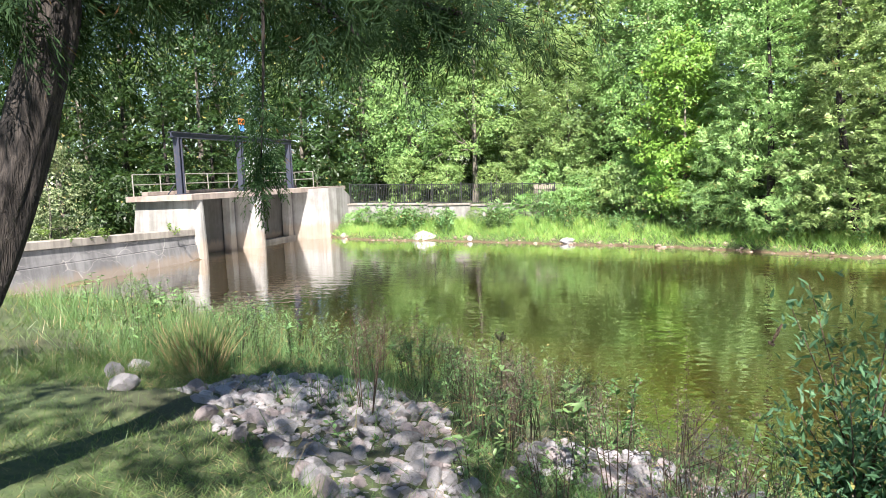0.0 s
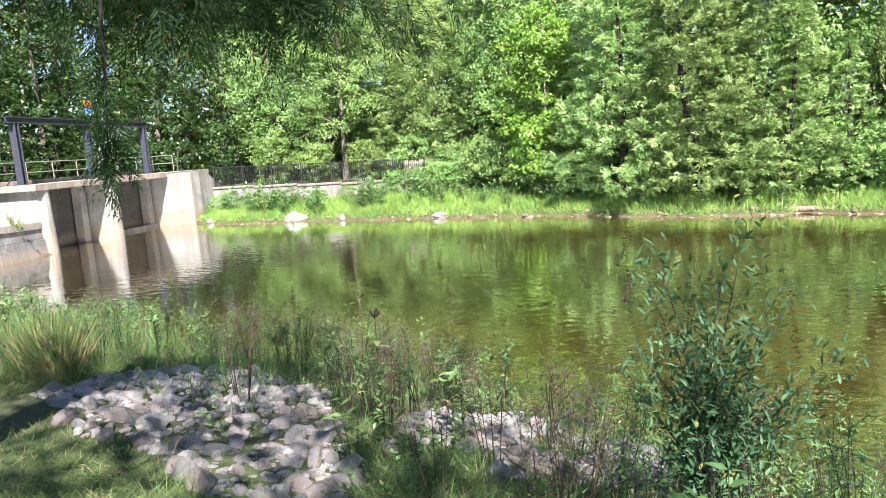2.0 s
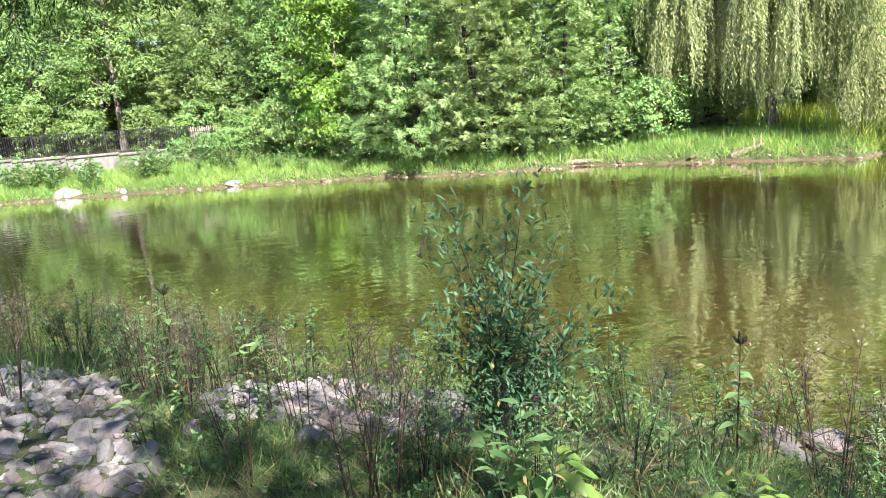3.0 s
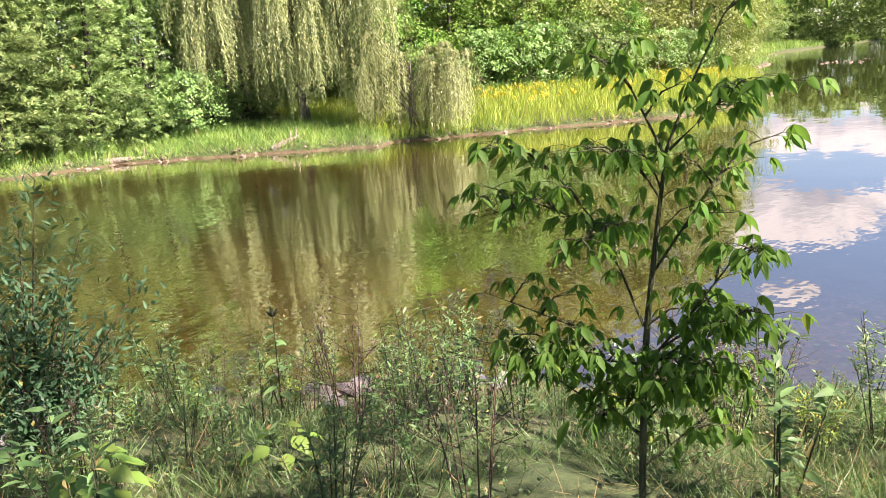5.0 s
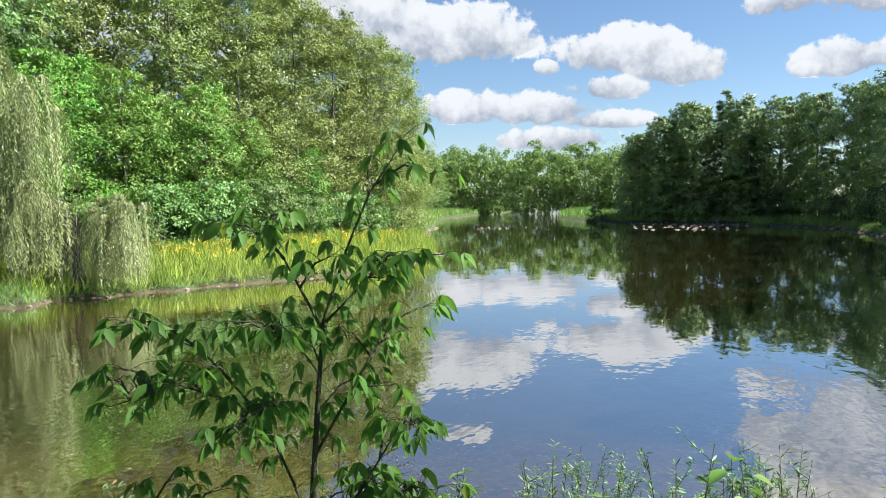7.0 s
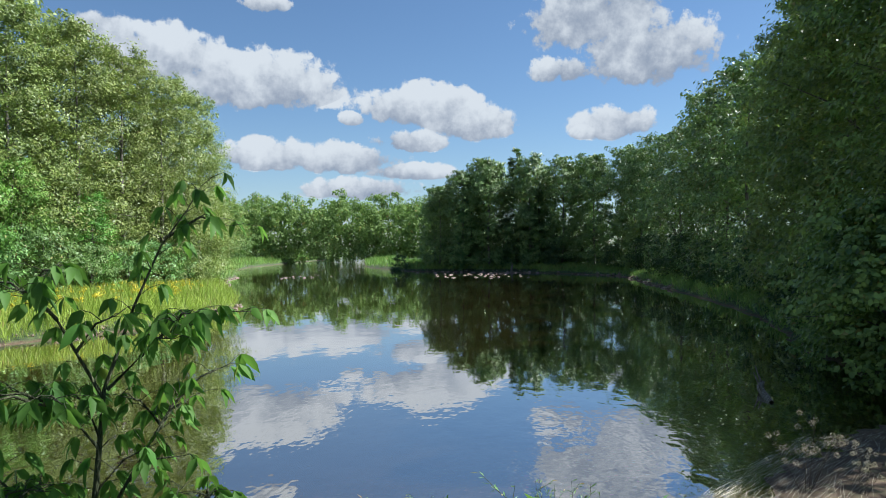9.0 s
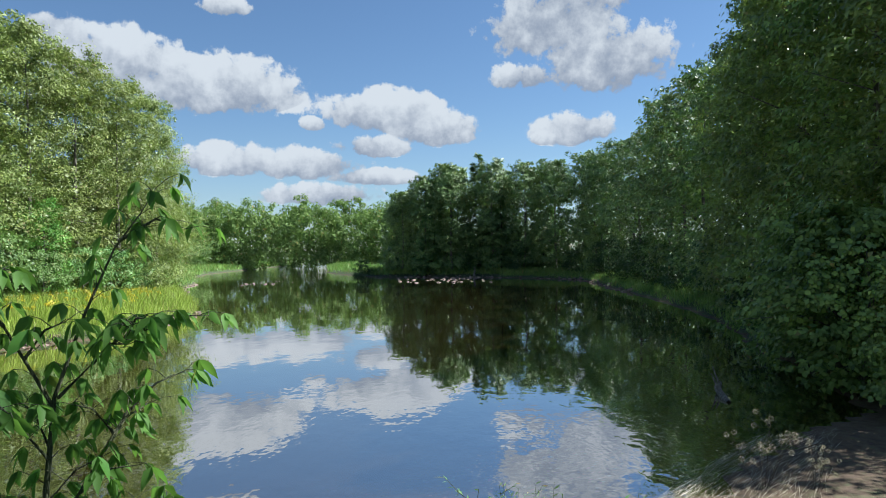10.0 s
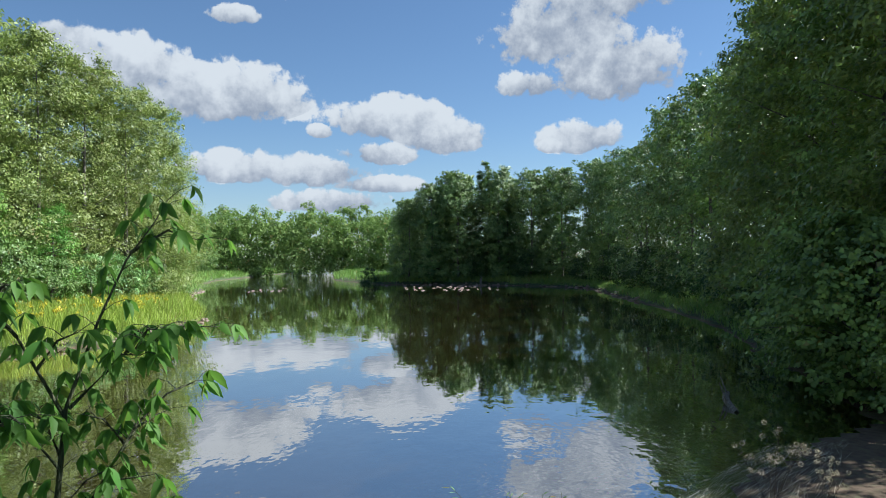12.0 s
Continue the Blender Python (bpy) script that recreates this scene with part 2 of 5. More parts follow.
STEEL = paint("dark_steel_paint", (0.035, 0.04, 0.06), 0.45, 0.0, 0.3)
RAIL = paint("galvanised_rail", (0.3, 0.29, 0.26), 0.5, 0.4, 0.5)
IRON = paint("black_fence_paint", (0.02, 0.022, 0.024), 0.5, 0.0, 0.2)
WOOD = paint("grey_board", (0.3, 0.26, 0.21), 0.8, 0.0, 0.4)
ORANGE = paint("orange_panel", (0.75, 0.2, 0.03), 0.5, 0.0, 0.1)
BLUE = paint("blue_panel", (0.08, 0.25, 0.7), 0.5, 0.0, 0.05)
INK = paint("dark_lettering", (0.05, 0.03, 0.02), 0.6, 0.0, 0.0)


def stone(name, pale, dark, lichen=(0.3, 0.3, 0.25), tint=(0.3, 0.2, 0.18)):
    """Broken stone: each its own shade, blotched and pitted, with darker veins and specks."""
    m, n = material(name)
    pos = n.add("ShaderNodeTexCoord").outputs["Object"]
    own = n.add("ShaderNodeObjectInfo").outputs["Random"]
    isle = n.add("ShaderNodeNewGeometry").outputs["Random Per Island"]
    pick = n.math("FRACT", n.math("ADD", n.math("MULTIPLY", own, 5.3), n.math("MULTIPLY", isle, 3.7)))
    shift = n.add("ShaderNodeVectorMath", i0=pos, i1=n.add("ShaderNodeCombineXYZ", i0=n.math("MULTIPLY", pick, 40.0)))
    a, b = n.noise(shift, 4.0, 6.0, 0.7), n.noise(shift, 26.0, 5.0, 0.75)
    vein = n.noise(n.stretch(shift, 2.0, 2.0, 9.0), 1.0, 5.0, 0.65)
    base = n.mix(pick, (*dark, 1), (*pale, 1))
    base = n.mix(n.math("MULTIPLY", n.math("GREATER_THAN", n.math("FRACT", n.math("MULTIPLY", pick, 7.0)), 0.74), 0.7), base, (*tint, 1))
    base = n.mix(n.math("MULTIPLY", n.ramp(a, 0.42, 0.66), 0.65), base, (*lichen, 1))
    base = n.mix(n.math("MULTIPLY", n.ramp(vein, 0.55, 0.72), 0.45), base, (0.09, 0.08, 0.078, 1))
    base = n.mix(n.math("MULTIPLY", n.ramp(b, 0.48, 0.7), 0.5), base, (0.06, 0.054, 0.05, 1))
    rough = n.math("ADD", n.math("MULTIPLY", a, 1.2), n.math("ADD", n.math("MULTIPLY", b, 0.5), n.math("MULTIPLY", vein, 0.4)))
    finish(n, n.add("ShaderNodeBsdfPrincipled", Base_Color=base, Roughness=0.9, Normal=bump(n, rough, 1.0, 0.03)))
    return m


ROCK = stone("limestone", (0.42, 0.4, 0.41), (0.19, 0.185, 0.19), (0.23, 0.205, 0.2), (0.3, 0.235, 0.23))
SHORE_ROCK = stone("shore_rock", (0.34, 0.26, 0.2), (0.16, 0.115, 0.09), (0.26, 0.19, 0.15))
DRIFT = bark("driftwood", (0.13, 0.105, 0.08), (0.34, 0.29, 0.24), 6.0)

# ground: turf and soil above, wet sand at the waterline, brown silt with pebbles under water, its colour darkened with
# depth
GROUND, n = material("ground_soil")
pos = n.add("ShaderNodeNewGeometry").outputs["Position"]
z = n.add("ShaderNodeSeparateXYZ", i0=pos).outputs[2]
big, mid, tiny = n.noise(pos, 0.5, 5.0), n.noise(pos, 5.0, 5.0, 0.65), n.noise(pos, 45.0, 4.0, 0.7)
turf = n.mix(n.ramp(mid, 0.35, 0.7), (0.035, 0.06, 0.018, 1), (0.09, 0.115, 0.04, 1))
turf = n.mix(n.math("MULTIPLY", n.ramp(big, 0.45, 0.65), 0.6), turf, (0.06, 0.055, 0.03, 1))
turf = n.mix(n.math("MULTIPLY", n.ramp(tiny, 0.5, 0.75), 0.5), turf, (0.085, 0.075, 0.045, 1))
sand = n.mix(n.ramp(mid, 0.3, 0.7), (0.072, 0.043, 0.025, 1), (0.16, 0.104, 0.062, 1))
pebble = n.add("ShaderNodeTexVoronoi", Vector=pos, Scale=7.0)
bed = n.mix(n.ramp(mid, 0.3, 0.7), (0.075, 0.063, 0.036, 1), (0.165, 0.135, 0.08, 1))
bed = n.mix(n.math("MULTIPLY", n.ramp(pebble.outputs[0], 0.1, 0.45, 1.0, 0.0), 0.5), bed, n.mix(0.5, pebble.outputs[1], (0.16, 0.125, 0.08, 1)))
# deep bed painted darker for the light lost in the water above
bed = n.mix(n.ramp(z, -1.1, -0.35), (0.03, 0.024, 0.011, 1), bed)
wavy = n.math("ADD", z, n.math("MULTIPLY", n.math("SUBTRACT", mid, 0.5), 0.25))
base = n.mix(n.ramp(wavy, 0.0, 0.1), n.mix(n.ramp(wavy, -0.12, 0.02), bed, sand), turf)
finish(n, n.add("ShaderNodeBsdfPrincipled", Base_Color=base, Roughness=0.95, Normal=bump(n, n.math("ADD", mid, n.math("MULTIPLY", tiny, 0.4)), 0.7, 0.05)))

# water: brown and clear, evenly a little murky, with soft wind ripples; only the bed's colour darkens with depth
WATER, n = material("pond_water")
pos = n.add("ShaderNodeNewGeometry").outputs["Position"]
swell = n.noise(n.stretch(pos, 0.5, 0.8, 1.0), 1.0, 2.0, 0.5)
chop = n.noise(n.stretch(pos, 1.3, 2.9, 1.0), 1.0, 2.0, 0.5)
ripple = n.noise(n.stretch(pos, 3.4, 4.6, 1.0), 1.0, 1.0, 0.5)
open_x = n.add("ShaderNodeSeparateXYZ", i0=pos).outputs[0]
breeze = n.math("MULTIPLY", n.ramp(n.noise(pos, 0.05, 3.0), 0.36, 0.66, 0.35, 1.0), n.math("ADD", n.ramp(open_x, 5.0, 24.0, 1.0, 0.16), n.ramp(open_x, 84.0, 100.0, 0.0, 2.0)))
small = n.math("ADD", n.math("MULTIPLY", chop, 0.014), n.math("MULTIPLY", ripple, 0.006))
wave = n.math("ADD", n.math("MULTIPLY", swell, 0.007), n.math("MULTIPLY", small, breeze))
facet = bump(n, wave, 1.0, 1.0)
clear = n.add("ShaderNodeBsdfTransparent", Color=(0.84, 0.73, 0.43, 1))
murk = n.add("ShaderNodeBsdfDiffuse", Color=(0.05, 0.043, 0.018, 1), Normal=facet)
body = n.add("ShaderNodeMixShader", i0=0.15, i1=clear, i2=murk)
gloss = n.add("ShaderNodeBsdfGlossy", Color=(1, 1, 1, 1), Roughness=0.008, Normal=facet)
finish(n, n.add("ShaderNodeMixShader", i0=n.math("POWER", n.add("ShaderNodeFresnel", IOR=1.33, Normal=facet), 0.32), i1=body, i2=gloss))

# ---------------------------------------------------------------- mesh helpers
rng = np.random.default_rng(7)


def link(name, data, parent=None, mat=None):
    ob = new(name, data)
    if mat is not None and not data.materials:
        data.materials.append(mat)
    if parent is not None:
        ob.parent = parent
    return ob


def mesh_of(name, verts, faces, mat=None, smooth=False):
    me = bpy.data.meshes.new(name)
    me.from_pydata([tuple(v) for v in verts], [], faces)
    if smooth:
        me.polygons.foreach_set("use_smooth", [True] * len(me.polygons))
    if mat:
        me.materials.append(mat)
    me.update()
    return me


def part(name, bm, mat, parent, label=""):
    """Links a bmesh as one mesh object under a thing or a part."""
    me = bpy.data.meshes.new(name)
    bm.to_mesh(me)
    bm.free()
    return tagged(link(name, me, parent, mat), label)


def box(size, at, bevel=0.0, bm=None, turn=None):
    """A box with bevelled edges, by its size and centre."""
    bm = bm or bmesh.new()
    m = Matrix.Translation(at) @ (turn.to_4x4() if turn else Matrix()) @ Matrix.Diagonal((*size, 1))
    made = bmesh.ops.create_cube(bm, size=1.0, matrix=m)
    if bevel:
        edges = list({e for v in made["verts"] for e in v.link_edges})
        bmesh.ops.bevel(bm, geom=edges, offset=bevel, segments=2, affect="EDGES", profile=0.6)
    return bm


def rod(a, b, r, sides=8, bm=None):
    bm = bm or bmesh.new()
    a, b = Vector(a), Vector(b)
    m = Matrix.Translation((a + b) / 2) @ (b - a).to_track_quat("Z", "Y").to_matrix().to_4x4()
    bmesh.ops.create_cone(bm, cap_ends=True, segments=sides, radius1=r, radius2=r, depth=(b - a).length, matrix=m)
    return bm


def prism(outline, z0, z1, bm=None, top=None):
    """An upright prism over an outline of (x, y); top: an outline of its own for the upper end."""
    bm = bm or bmesh.new()
    low = [bm.verts.new((x, y, z0)) for x, y in outline]
    high = [bm.verts.new((x, y, z1)) for x, y in (top or outline)]
    bm.faces.new(low[::-1])
    bm.faces.new(high)
    for k in range(len(low)):
        j = (k + 1) % len(low)
        bm.faces.new((low[k], low[j], high[j], high[k]))
    bmesh.ops.recalc_face_normals(bm, faces=bm.faces)
    return bm


class Tubes:
    """Tapered tubes along bent lines, gathered into one mesh."""

    def __init__(self):
        self.verts, self.faces = [], []

    def add(self, points, radii, sides=6, rough=0.0):
        points = [Vector(p) for p in points]
        start = len(self.verts)
        for k, p in enumerate(points):
            way = (points[min(k + 1, len(points) - 1)] - points[max(k - 1, 0)]).normalized()
            side = way.orthogonal().normalized() if abs(way.z) < 0.9 else Vector((1, 0, 0)) - way * way.x
            side.normalize()
            other = way.cross(side)
            for s in range(sides):
                a = 2 * math.pi * s / sides
                r = radii[k] * (1 + rough * (noise.noise(p * 2.2 + Vector((math.cos(a), math.sin(a), 0)) * 1.5)))
                self.verts.append(p + side * (math.cos(a) * r) + other * (math.sin(a) * r))
        for k in range(len(points) - 1):
            for s in range(sides):
                t = (s + 1) % sides
                a, b = start + k * sides, start + (k + 1) * sides
                self.faces.append((a + s, a + t, b + t, b + s))
        end = start + (len(points) - 1) * sides
        self.faces.append(tuple(end + s for s in range(sides)))
        return self

    def mesh(self, name, mat):
        return mesh_of(name, self.verts, self.faces, mat, True)


def unit(v):
    return v / np.maximum(np.linalg.norm(v, axis=-1, keepdims=True), 1e-9)


def leaf_mesh(name, mat, base, axis, normal, length, width, fine=False, simple=False):
    """Many leaves in one mesh: each a folded blade from its base along its axis."""
    base, axis = np.asarray(base, float), unit(np.asarray(axis, float))
    side = unit(np.cross(axis, normal))
    up = np.cross(side, axis)
    length = np.broadcast_to(np.asarray(length, float), (len(base),))[:, None]
    width = np.broadcast_to(np.asarray(width, float), (len(base),))[:, None]
    # each row: share of the length, of the width, lift by the length, lift by the width
    if fine:
        rows = [(0, 0, 0, 0), (0.3, 0, -0.02, 0), (0.65, 0, -0.05, 0), (1, 0, -0.16, 0), (0.28, 0.5, 0, 0.12), (0.62, 0.36, -0.04, 0.1), (0.28, -0.5, 0, 0.12), (0.62, -0.36, -0.04, 0.1)]
        tris = [(0, 1, 4), (1, 2, 5), (1, 5, 4), (2, 3, 5), (0, 6, 1), (1, 7, 2), (1, 6, 7), (2, 7, 3)]
    elif simple:
        rows = [(0, 0.15, 0, 0), (0.5, 0.62, 0, 0.12), (1, -0.38, 0, -0.12)]
        tris = [(0, 2, 1)]
    else:
        rows = [(0, 0, 0, 0), (0.45, 0.5, 0, 0.12), (1, 0, 0, -0.15), (0.5, -0.5, 0, 0.12)]
        tris = [(0, 2, 1), (0, 3, 2)]
    verts = np.stack([base + axis * length * a + side * width * b + up * (length * c + width * e) for a, b, c, e in rows], 1).reshape(-1, 3)
    count, per = len(base), len(rows)
    faces = (np.arange(count)[:, None, None] * per + np.array(tris)[None]).reshape(-1, 3)
    me = bpy.data.meshes.new(name)
    me.vertices.add(len(verts))
    me.vertices.foreach_set("co", verts.ravel())
    me.loops.add(faces.size)
    me.loops.foreach_set("vertex_index", faces.ravel().astype(np.int32))
    me.polygons.add(len(faces))
    me.polygons.foreach_set("loop_start", np.arange(0, faces.size, 3, dtype=np.int32))
    me.polygons.foreach_set("use_smooth", np.ones(len(faces), dtype=bool))
    me.update(calc_edges=True)
    me.materials.append(mat)
    return me


def ball(count):
    return unit(rng.normal(size=(count, 3)))


# ---------------------------------------------------------------- shore and ground
NEAR_SHORE = [(-22, 13.5), (-17, 15.3), (-12, 16.0), (-8.6, 14.0), (-6.8, 12.6), (-5.2, 11.5), (-3.3, 11.4), (-1.2, 10.0), (0.9, 8.4), (2.6, 7.2), (4.1, 5.7),
              (5.2, 4.7), (6.4, 3.2), (7.3, 2.0), (8.1, 0.2), (8.9, -1.4), (10.2, -3.2), (12.2, -4.6), (14.6, -7.2)]
RIGHT_SHORE = [(16.5, -9.4), (19, -10.0), (22, -10.6), (27, -11.2), (33, -12.6), (40, -13.6), (50, -14.0), (61, -14.2), (75, -14.6), (86, -14.4), (94, -8)]
HEAD_SHORE = [(98, -2), (100, 5), (104, 13), (125, 24), (180, 35), (270, 44), (270, 56), (180, 50), (128, 47.0), (100, 39.5), (89, 34), (75, 30), (60, 24), (48, 18.5)]
FAR_SHORE = [(42.6, 15.9), (36, 15.4), (31, 15.8), (25.6, 19.1), (22.5, 20.6), (19.6, 22.4), (18.2, 21.9), (15.5, 24.3), (10.8, 28.4), (7, 28.8), (5.5, 29.7), (1.4, 32.3),
             (-6, 35.4), (-9.5, 36.4), (-17.5, 38.7), (-20.4, 40.7), (-24, 41.2), (-24, 29.5), (-22, 29)]
SHORE = np.array(NEAR_SHORE + RIGHT_SHORE + HEAD_SHORE + FAR_SHORE, float)


def from_shore(x, y):
    """Metres from the waterline: plus on land, minus in the pond."""
    x, y = np.atleast_1d(np.asarray(x, float)), np.atleast_1d(np.asarray(y, float))
    best, inside = np.full(x.shape, 1e9), np.zeros(x.shape, bool)
    for (ax, ay), (bx, by) in zip(SHORE, np.roll(SHORE, -1, axis=0)):
        dx, dy = bx - ax, by - ay
        k = np.clip(((x - ax) * dx + (y - ay) * dy) / (dx * dx + dy * dy), 0, 1)
        best = np.minimum(best, np.hypot(x - ax - k * dx, y - ay - k * dy))
        cross = (ay > y) != (by > y)
        with np.errstate(divide="ignore", invalid="ignore"):
            inside ^= cross & (x < ax + (y - ay) * dx / (dy if dy else 1e-9))
    wob = 0.22 * np.sin(1.7 * x + 0.6 * y) * np.sin(1.3 * y - 0.5 * x) + 0.12 * np.sin(4.1 * x - 2.2 * y)
    return np.where(inside, -best, best) + wob


def smooth(v, a, b):
    k = np.clip((v - a) / (b - a), 0, 1)
    return k * k * (3 - 2 * k)


def ground_height(x, y):
    x, y = np.atleast_1d(np.asarray(x, float)), np.atleast_1d(np.asarray(y, float))
    d = from_shore(x, y)
    land = np.maximum(d, 0)
    near = smooth(x, 12, 7.5) * smooth(y, 20, 17)
    high = 2.05 * (1 - np.exp(-(land / 4.0) ** 1.3))
    other = 0.24 * (1 - np.exp(-land / 0.3)) + 0.9 * (1 - np.exp(-land / 6.0))
    delta = smooth(x, 7.5, 10) * smooth(x, 20, 16) * smooth(y, -1, -4)
    other = other * (1 - 0.96 * delta)
    z = high * near * (1 - 0.88 * delta) + other * (1 - near)
    wall_y = 43.3 - 0.07 * (x + 20)
    terrace = smooth(y, wall_y - 0.1, wall_y + 0.35) * smooth(x, -24, -21) * smooth(x, 3, 0)
    z = z + terrace * (np.maximum(1.9 - 0.02 * (x + 20), z) - z)
    wet = np.maximum(-d, 0)
    slope = (0.16 - 0.07 * smooth(x, 0, 4)) * near + 0.22 * (1 - near)
    return np.where(d > 0, z, -1.5 * (1 - np.exp(-wet * slope / 1.5)))


def line(*stretches):
    out = [np.arange(a, b, s) for a, b, s in stretches]
    return np.unique(np.concatenate(out).round(3))


gx = line((-1800, -200, 200), (-200, -60, 20), (-60, -26, 2), (-26, -6, 0.4), (-6, 10, 0.16), (10, 24, 0.4), (24, 60, 1.0), (60, 130, 2.0), (130, 300, 8), (300, 2001, 200))
gy = line((-1800, -200, 200), (-200, -40, 20), (-40, -16, 2), (-16, -3, 0.5), (-3, 13, 0.16), (13, 50, 0.5), (50, 90, 3), (90, 200, 12), (200, 2001, 200))
X, Y = np.meshgrid(gx, gy)
Z = ground_height(X.ravel(), Y.ravel())
lumps = np.array([noise.noise((a * 0.9, b * 0.9, 0.3)) * 0.06 + noise.noise((a * 3.1, b * 3.1, 1.3)) * 0.025 for a, b in zip(X.ravel(), Y.ravel())])
Z = Z + lumps * np.clip(np.abs(Z) * 3, 0, 1)
nx, ny = len(gx), len(gy)
idx = np.arange(nx * ny).reshape(ny, nx)
quads = np.stack([idx[:-1, :-1], idx[:-1, 1:], idx[1:, 1:], idx[1:, :-1]], -1).reshape(-1, 4)
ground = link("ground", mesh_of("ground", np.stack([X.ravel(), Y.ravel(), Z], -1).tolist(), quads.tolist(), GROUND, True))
tagged(ground, "grassy banks with sandy edges and a brown pond bed", "ground", kind="structure")

me = mesh_of("water", [(-23.2, -40, 0), (290, -40, 0), (290, 75, 0), (-23.2, 75, 0)], [(0, 1, 2, 3)], WATER)
tagged(link("water", me), "calm brown-green pond water with soft ripples", "water", kind="structure")


def on_ground(x, y):
    return float(ground_height(x, y)[0])


# ---------------------------------------------------------------- dam, walls and fence


def build_dam():
    dam = tagged(new("dam"), "pale concrete dam with two gate bays and a deck", "dam")
    # pier at the near end: battered end wall and rounded nose
    def nose(y0, y1, x_back, x_front, batter=0.0):
        mid, half = (y0 + y1) / 2, (y1 - y0) / 2
        arc = [(x_front - half + half * math.sin(a), mid - half * math.cos(a)) for a in np.linspace(0, math.pi, 9)]
        return [(x_back, y0)] + arc + [(x_back, y1)]
    low = nose(28.95, 30.0, -26.0, -21.65)
    high = nose(29.25, 29.95, -25.5, -21.85)
    part("pier", prism(low, -1.5, 2.92, top=high), PIER, dam, "battered white end pier with a rounded nose")
    part("pier", prism(nose(34.25, 35.35, -25.5, -21.65), -1.5, 2.92, top=nose(34.35, 35.25, -25.5, -21.75)), PIER, dam, "white middle pier with a rounded nose")
    part("abutment", prism([(-25.6, 40.62), (-23.35, 40.62), (-20.72, 40.28), (-20.45, 40.6), (-20.3, 41.4), (-20.3, 42.6), (-25.6, 46.5)], -1.5, 3.12), PIER, dam, "stained white abutment block")
    bm = bmesh.new()
    a = [bm.verts.new(p) for p in ((-20.32, 41.4, -0.6), (-20.32, 44.3, -0.6), (-20.32, 44.3, 2.1), (-20.32, 42.4, 3.1), (-20.32, 41.4, 3.1))]
    b = [bm.verts.new((v.co.x - 0.5, v.co.y, v.co.z)) for v in a]
    bm.faces.new(a), bm.faces.new(b[::-1])
    for k in range(5):
        bm.faces.new((a[k], b[k], b[(k + 1) % 5], a[(k + 1) % 5]))
    bmesh.ops.recalc_face_normals(bm, faces=bm.faces)
    part("wing_wall", bm, PIER, dam, "sloping wing wall")
    # gates, slots and sills
    for y0, y1 in ((30.0, 34.3), (35.3, 40.65)):
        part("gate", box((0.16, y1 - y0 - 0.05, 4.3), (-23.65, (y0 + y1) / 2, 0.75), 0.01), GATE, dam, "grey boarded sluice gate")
        part("gate_slot", box((0.3, 0.3, 4.2), (-23.3, y1 - 0.16, 0.8), 0.015), STEEL, dam, "dark steel gate guide")
        edge = [(-23.45, y1 - 0.72), (-23.0, y1 - 0.72), (-22.95, y1 - 0.34), (-23.45, y1 - 0.34)]
        part("gate_post", prism([(x, y - (0.12 if k < 2 else 0.0)) for k, (x, y) in enumerate(edge)], -1.2, 2.92, top=edge), PIER, dam, "pale concrete post beside the gate guide")
    part("sill", box((0.4, 5.2, 0.35), (-23.1, 37.95, 0.02), 0.03), COPING, dam, "concrete sill at the waterline")
    # deck slab with chipped front edge, and back kerb
    bm = bmesh.new()
    edge = [(-21.8 + 0.05 * noise.noise((0.2, y * 1.4, 0.0)), y) for y in np.arange(28.85, 41.4, 0.3)]
    prism([(-25.75, 28.85)] + edge + [(-21.85, 41.6), (-21.8, 46.0), (-25.75, 46.0)], 2.93, 3.2, bm=bm)
    part("deck", bm, DECK, dam, "weathered pink-grey concrete deck slab")
    part("kerb", box((0.35, 15.4, 0.2), (-25.3, 37.4, 3.3), 0.03), DECK, dam, "low concrete kerb")
    return dam


def build_gantry():
    g = tagged(new("gate_gantry"), "dark steel lifting gantry over the dam deck", "gantry")
    for y in (31.1, 36.7, 42.4):
        bm = box((0.06, 0.3, 2.95), (-24.15, y, 4.675))
        box((0.34, 0.045, 2.95), (-24.15, y - 0.13, 4.675), bm=bm)
        box((0.34, 0.045, 2.95), (-24.15, y + 0.13, 4.675), bm=bm)
        post = part("post", bm, STEEL, g, "dark blue-black steel post")
        part("foot_plate", box((0.5, 0.45, 0.04), (-24.15, y, 3.22), 0.006), STEEL, post)
        part("brace", rod((-24.15, y, 4.1), (-25.0, y, 3.22), 0.035, 6), STEEL, post)
    bm = box((0.07, 12.2, 0.3), (-24.15, 36.7, 6.29))
    box((0.3, 12.2, 0.045), (-24.15, 36.7, 6.42), bm=bm)
    box((0.3, 12.2, 0.045), (-24.15, 36.7, 6.16), bm=bm)
    part("beam", bm, STEEL, g, "dark steel top beam")
    return g


def build_railing():
    r = tagged(new("deck_railing"), "grey pipe railing along the dam deck", "railing")
    line_pts = [(-25.45, 29.1), (-25.45, 45.4), (-24.0, 45.4)]
    for (ax, ay), (bx, by) in zip(line_pts, line_pts[1:]):
        far = math.hypot(bx - ax, by - ay)
        for h in (0.58, 1.1):
            part("rail", rod((ax, ay, 3.2 + h), (bx, by, 3.2 + h), 0.028), RAIL, r)
        steps = max(1, round(far / 2.0))
        for k in range(steps + 1):
            x, y = ax + (bx - ax) * k / steps, ay + (by - ay) * k / steps
            part("rail_post", rod((x, y, 3.18), (x, y, 4.31), 0.032), RAIL, r)
    return r


